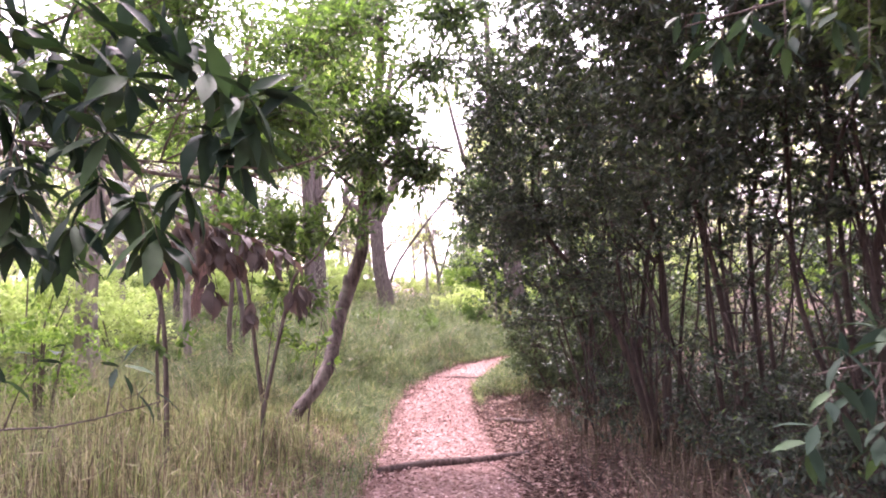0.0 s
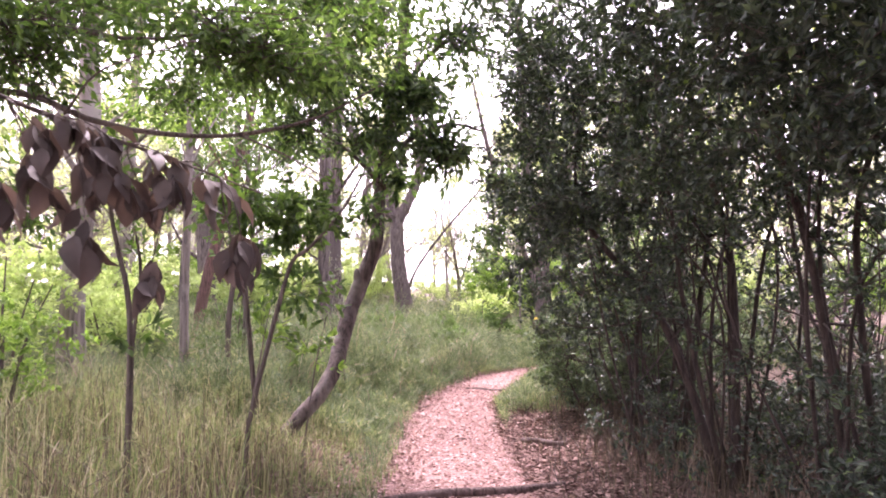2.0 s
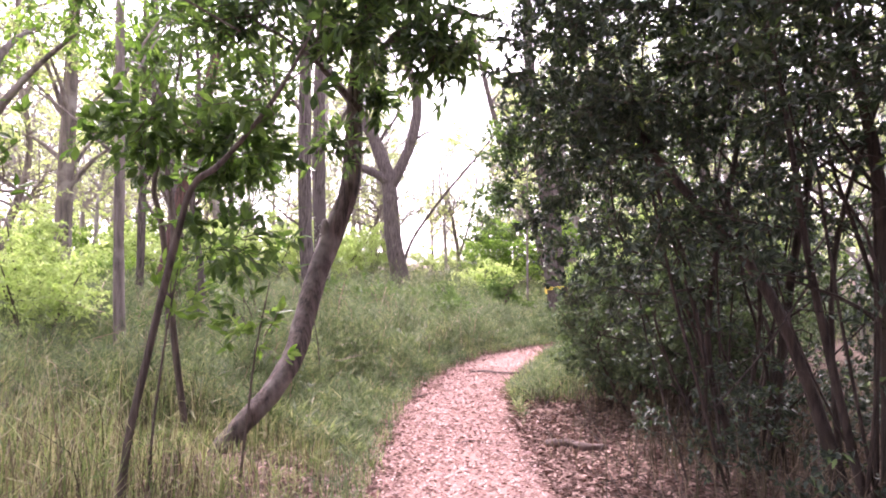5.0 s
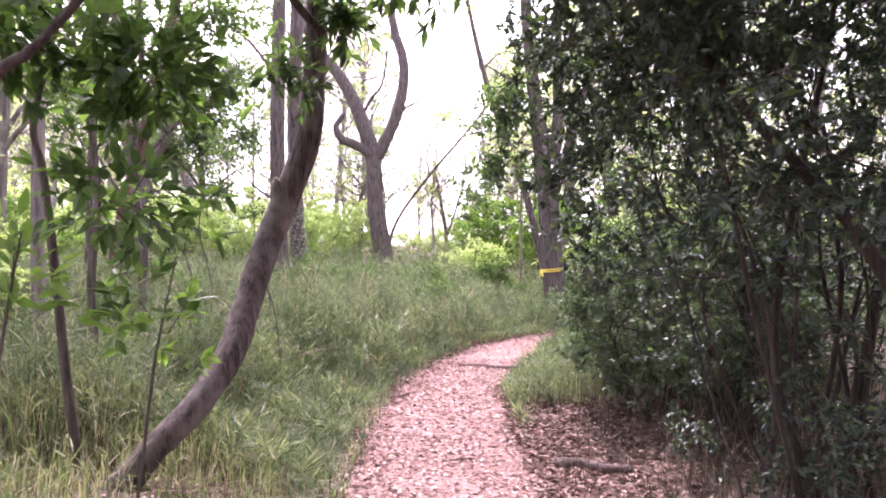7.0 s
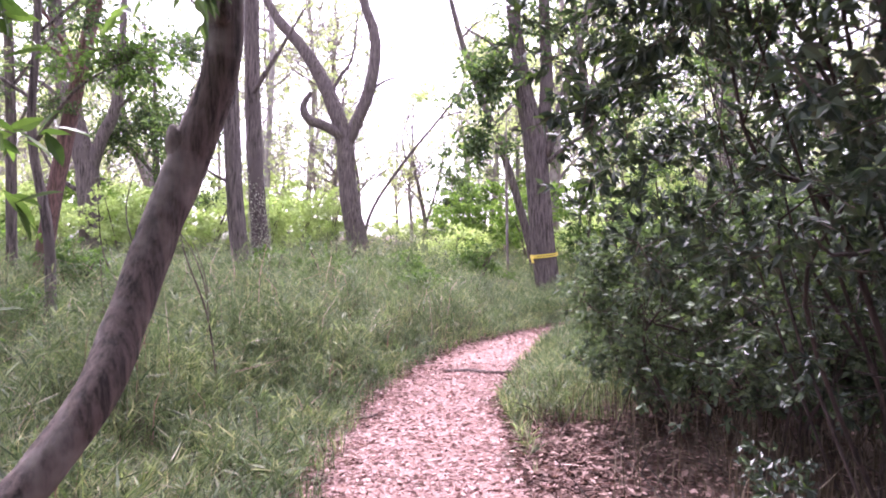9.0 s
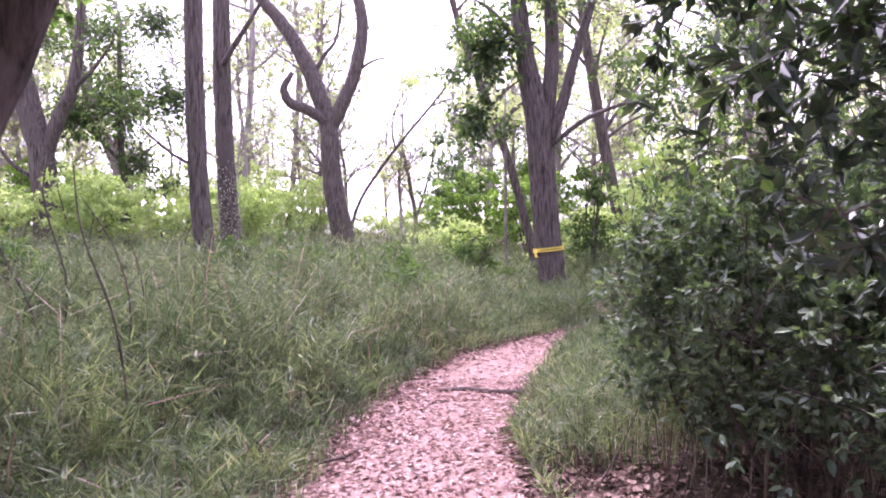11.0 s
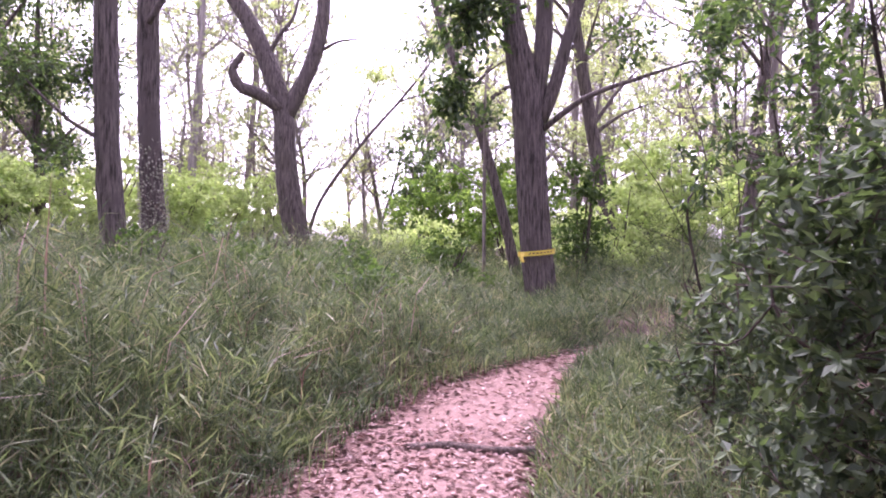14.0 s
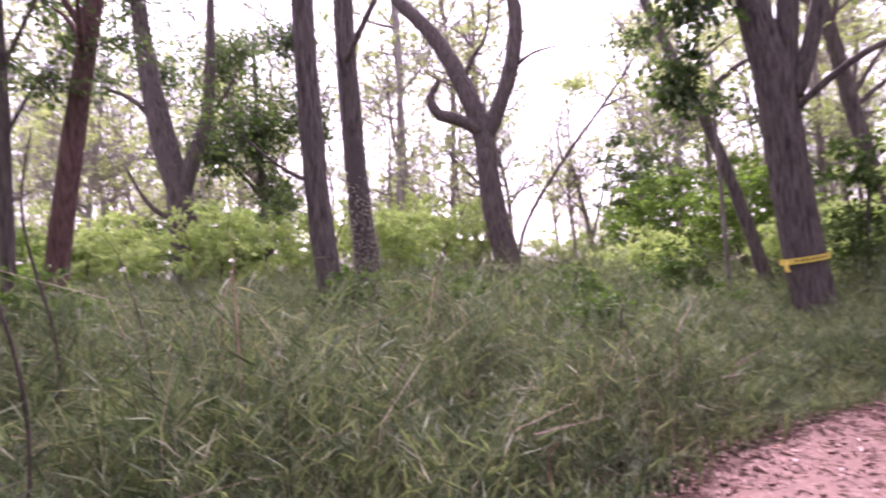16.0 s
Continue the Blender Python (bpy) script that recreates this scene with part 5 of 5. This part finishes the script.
# ---- leaf litter ----


def litter(name, xs, ys, size, mat, label, lift=0.012):
    s = Soup()
    n = len(xs)
    at = np.stack([xs, ys, height(xs, ys) + rng.uniform(0.5, 1.6, n) * lift], 1)
    a = rng.uniform(0, 2 * np.pi, n)
    way = np.stack([np.cos(a), np.sin(a), rng.normal(0.02, 0.13, n)], 1)
    le = rng.uniform(0.55, 1.25, n) * size
    leaves(s, at, way, le, le * rng.uniform(0.35, 0.6, n), LEAF_CURL, 0.22)
    return tagged(part(name, s, mat), label, "leaf litter", kind="stuff")


n = 44000
y = rng.uniform(-1.0, 17.5, n)
u = rng.beta(0.7, 0.7, n)
x = left_edge(y) - 0.2 + (right_edge(y) - left_edge(y) + 0.45) * u + rng.normal(0, 0.05, n)
near = rng.uniform(0, 1, n) < np.where(y > 14.4, 0.35, 1.0)
litter("path_leaf_litter", x[near], y[near], 0.052, M_LITTER, "pinkish tan dry leaves strewn over the path", 0.016)
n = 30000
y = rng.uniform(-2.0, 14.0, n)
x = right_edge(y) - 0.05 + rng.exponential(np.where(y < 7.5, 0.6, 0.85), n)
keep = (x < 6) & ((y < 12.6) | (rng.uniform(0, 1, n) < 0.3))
litter("shrub_leaf_litter", x[keep], y[keep], 0.075, M_LITTER_DARK, "brown and tan dry leaves, coloured darker for the shade under the shrubs", 0.022)
n = 11000
y = rng.uniform(-1, 15.5, n)
x = left_edge(y) + 0.05 - rng.exponential(0.4, n)
litter("verge_leaf_litter", x, y, 0.058, M_LITTER, "dry leaves among the grass at the path edge", 0.02)

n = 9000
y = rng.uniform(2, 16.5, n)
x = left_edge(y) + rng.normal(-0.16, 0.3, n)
litter("edge_leaf_litter", x, y, 0.06, M_LITTER_DARK, "dark brown leaves gathered along the path edge", 0.022)

# ---- bamboo grass and dry grass ----


def blades(soup, base, lean, tall, width, bend):
    """Arching blades: a quad and a tip each."""
    n = len(base)
    d = unit(lean)
    side = unit(np.cross(d, np.array([0, 0, 1.0])) + rng.normal(0, 0.3, (n, 3)))
    mid = base + np.array([0, 0, 1.0]) * (tall * 0.6)[:, None] + d * (tall * bend * 0.3)[:, None]
    tip = base + np.array([0, 0, 1.0]) * (tall * (1 - 0.25 * bend))[:, None] + d * (tall * bend)[:, None]
    w = (side * width[:, None])
    v = np.stack([base - w * 0.5, base + w * 0.5, mid + w * 0.5, mid - w * 0.5, tip], 1).reshape(-1, 3)
    o = np.arange(n) * 5
    soup.add(v, np.stack([o + 3, o + 2, o + 4], 1), np.stack([o, o + 1, o + 2, o + 3], 1))


def bamboo(soup, x, y, tall, per, leaf):
    """Culms with narrow leaves sprouting over their upper part."""
    n = len(x)
    base = np.stack([x, y, height(x, y) - 0.02], 1)
    a = rng.uniform(0, 2 * np.pi, n)
    lean = np.stack([np.cos(a), np.sin(a), 0 * a], 1)
    blades(soup, base, lean, tall, np.full(n, 0.006), rng.uniform(0.05, 0.3, n))
    k = np.repeat(np.arange(n), per)
    u = np.array([0.42, 0.58, 0.72, 0.86, 0.98])[rng.integers(0, 5, len(k))] + rng.normal(0, 0.015, len(k))
    b = np.repeat(rng.uniform(0.05, 0.3, n), per)
    at = base[k] + np.array([0, 0, 1.0]) * (tall[k] * u * 0.95)[:, None] + lean[k] * (tall[k] * b * u * u)[:, None]
    az = rng.uniform(0, 2 * np.pi, len(k))
    way = np.stack([np.cos(az), np.sin(az), rng.normal(0.75, 0.6, len(k))], 1)
    le = rng.uniform(0.6, 1.3, len(k)) * leaf
    leaves(soup, at, way, le, le * rng.uniform(0.032, 0.07, len(k)), LEAF_STRAP, 0.8)


LEAF_STRAP = np.array([(0, 0, 0), (-0.5, 0.35, 0.2), (0.5, 0.35, 0.2), (0.0, 1, -2.2)]), np.array([(0, 2, 1), (1, 2, 3)])


def scatter(n, x0, x1, y0, y1):
    return rng.uniform(x0, x1, n), rng.uniform(y0, y1, n)


def tall_at(x, y, full):
    """Grass is shorter at the path's edge."""
    off = np.maximum(left_edge(y) - x, x - right_edge(y))
    patchy = 0.86 + 0.4 * np.sin(2.3 * x + 0.9 * y) * np.sin(1.7 * y - 1.1 * x) + 0.24 * np.sin(6.1 * x + 3.3 * y) * np.sin(5.3 * y - 2.9 * x + 1)
    low = np.where(y > 14.5, np.interp(x, [-0.6, 0.6, 1.5, 2.7, 3.4], [1.0, 0.65, 0.42, 0.42, 0.9]), 1.0) * np.where((y > 20.5) & (x > -0.6), np.interp(y, [20.5, 23], [1.0, 1.8]), 1.0)
    low = low * np.clip(np.hypot((x + 1.95) / 1.0, (y - 8.8) / 0.9), 0.35, 1.0)
    return full * low * patchy * np.clip(0.12 + 0.88 * off / np.where((y > 12.8) & (x < left_edge(y)), 0.75, 1.5), 0.12, 1.0) * rng.uniform(0.5, 1.35, len(x))


def off_path(x, y, margin):
    return (x < left_edge(y) - margin) | (x > right_edge(y) + margin)


STAND = "dense grey green bamboo grass about knee to hip high"
for x0, x1, y0, y1, n, per, leaf, full in [
    (-4.2, 0.6, 9.6, 15.0, 6200, 12, 0.18, 0.8), (-8.5, -4.2, 9.6, 15.0, 3600, 11, 0.19, 0.75), (-4.2, 2.4, 15.0, 20.0, 6200, 11, 0.18, 0.74), (-9.5, -4.2, 15.0, 20.0, 4200, 11, 0.2, 0.62),
    (-10, 4.5, 20.0, 26.0, 5200, 8, 0.24, 0.62), (-16, -9.5, 9.6, 26.0, 3200, 8, 0.26, 0.7), (2.4, 9, 15.5, 26.0, 3400, 8, 0.24, 0.7), (-18, 12, 26.0, 38.0, 5200, 7, 0.32, 0.95)]:
    x, y = scatter(n, x0, x1, y0, y1)
    k = off_path(x, y, 0.04) & ~((x > 1.3) & (y < 13.5))
    x, y = x[k], y[k]
    s = Soup()
    bamboo(s, x, y, tall_at(x, y, full), per, leaf)
    x, y = scatter(n * 6 // 10, x0, x1, y0, y1)
    k = off_path(x, y, 0.02) & ~((x > 1.3) & (y < 13.5))
    x, y = x[k], y[k]
    a = rng.uniform(0, 2 * np.pi, len(x))
    blades(s, np.stack([x, y, height(x, y)], 1), np.stack([np.cos(a), np.sin(a), 0 * a], 1), tall_at(x, y, full * 1.12), rng.uniform(0.004, 0.009, len(x)), rng.uniform(0.05, 0.6, len(x)))
    tagged(part("bamboo_grass", s, M_GRASS), STAND, "grass", kind="stuff")

# grass tongue between the path and the low shrubs
s = Soup()
x, y = scatter(4200, 0.45, 3.6, 12.3, 17.2)
k = (x > right_edge(y) + 0.02) & (x < right_edge(y) + 1.8)
x, y = x[k], y[k]
bamboo(s, x, y, tall_at(x, y, 0.7), 8, 0.15)
xb, yb = scatter(5200, 0.45, 2.6, 12.2, 16.8)
k = (xb > right_edge(yb) + 0.0) & (xb < right_edge(yb) + 0.9)
xb, yb = xb[k], yb[k]
a = rng.uniform(0, 2 * np.pi, len(xb))
blades(s, np.stack([xb, yb, height(xb, yb)], 1), np.stack([np.cos(a), np.sin(a), 0 * a], 1), rng.uniform(0.08, 0.3, len(xb)), rng.uniform(0.005, 0.01, len(xb)), rng.uniform(0.2, 0.8, len(xb)))
tagged(part("verge_grass", s, M_GRASS), "mixed green and straw coloured grass by the path", "grass", kind="stuff")

# dry and green grass on the first stretch
s = Soup()
x, y = scatter(34000, -9, -0.95, -3.0, 10.5)
thin = rng.uniform(0, 1, len(x)) < np.clip(0.12 + 0.12 * (y - 3), 0.12, 1.0)
k = off_path(x, y, 0.0) & thin
x, y = x[k], y[k]
a = rng.uniform(0, 2 * np.pi, len(x))
blades(s, np.stack([x, y, height(x, y)], 1), np.stack([np.cos(a), np.sin(a), 0 * a], 1), tall_at(x, y, 0.75), rng.uniform(0.004, 0.009, len(x)), rng.uniform(0.1, 0.65, len(x)))
x, y = scatter(3000, -9, -1.2, 3.5, 10.5)
bamboo(s, x, y, tall_at(x, y, 0.8), 6, 0.14)
tagged(part("dry_grass", s, M_DRYGRASS), "thin straw coloured and green grass by the path", "grass", kind="stuff")
# dull dead stems and long pale stalks among the bamboo grass
M_BRUSH = leaf_material("dull_brown_brush", [(0.0, (0.06, 0.052, 0.034)), (0.5, (0.14, 0.115, 0.08)), (1.0, (0.28, 0.225, 0.17))], 0.75, 0.15, glow=(1, 0.95, 0.7), shine=0.15)
s = Soup()
x, y = scatter(12000, -7, 1.0, 9.6, 20.0)
clump = np.sin(1.7 * x + 0.8 * y) * np.sin(1.9 * y - 0.9 * x) > -0.15
k = off_path(x, y, 0.05) & clump
x, y = x[k], y[k]
a = rng.uniform(0, 2 * np.pi, len(x))
blades(s, np.stack([x, y, height(x, y)], 1), np.stack([np.cos(a), np.sin(a), 0 * a], 1), tall_at(x, y, 0.72), rng.uniform(0.004, 0.009, len(x)), rng.uniform(0.1, 0.9, len(x)))
tagged(part("dead_stems", s, M_BRUSH), "dull brown dead stems among the bamboo grass", "grass", kind="stuff")
s = Soup()
x, y = scatter(700, -6, 0.8, 9.6, 18.0)
k = off_path(x, y, 0.1)
x, y = x[k], y[k]
a = rng.uniform(0, 2 * np.pi, len(x))
blades(s, np.stack([x, y, height(x, y)], 1), np.stack([np.cos(a), np.sin(a), 0 * a], 1), tall_at(x, y, 1.05), rng.uniform(0.005, 0.012, len(x)), rng.uniform(0.3, 1.1, len(x)))
tagged(part("pale_stalks", s, M_LITTER), "long pale dry stalks leaning in the grass", "grass", kind="stuff")
s = Soup()
x, y = scatter(11000, -8, -1.1, 2.0, 10.5)
a = rng.uniform(0, 2 * np.pi, len(x))
blades(s, np.stack([x, y, height(x, y)], 1), np.stack([np.cos(a), np.sin(a), 0 * a], 1), tall_at(x, y, 0.75), rng.uniform(0.004, 0.009, len(x)), rng.uniform(0.1, 0.9, len(x)))
tagged(part("dry_brush", s, M_BRUSH), "dull brown dead stems among thin grass", "grass", kind="stuff")
# short blades that lap over the path's edge
s = Soup()
y = rng.uniform(4, 16.5, 5000)
x = left_edge(y) + 0.1 + rng.normal(0, 0.06, 5000) - rng.exponential(0.24, 5000)
a = rng.uniform(0, 2 * np.pi, len(x))
blades(s, np.stack([x, y, height(x, y)], 1), np.stack([np.cos(a), np.sin(a), 0 * a], 1), rng.uniform(0.06, 0.26, len(x)), rng.uniform(0.004, 0.008, len(x)), rng.uniform(0.3, 1.0, len(x)))
tagged(part("edge_grass", s, M_GRASS), "short ragged grass lapping over the path edge", "grass", kind="stuff")
# sparse blades through the litter and at the shrubs' feet
s = Soup()
x, y = scatter(15000, 0.7, 6.5, 1.0, 13.5)
k = rng.uniform(0, 1, len(x)) < np.clip((x - right_edge(y) - 0.3) / 1.5, 0.03, 1.0)
x, y = x[k], y[k]
a = rng.uniform(0, 2 * np.pi, len(x))
blades(s, np.stack([x, y, height(x, y)], 1), np.stack([np.cos(a), np.sin(a), 0 * a], 1), rng.uniform(0.15, 0.65, len(x)), rng.uniform(0.004, 0.009, len(x)), rng.uniform(0.2, 0.8, len(x)))
tagged(part("thin_grass", s, M_BRUSH), "thin dry grass growing through leaf litter", "grass", kind="stuff")
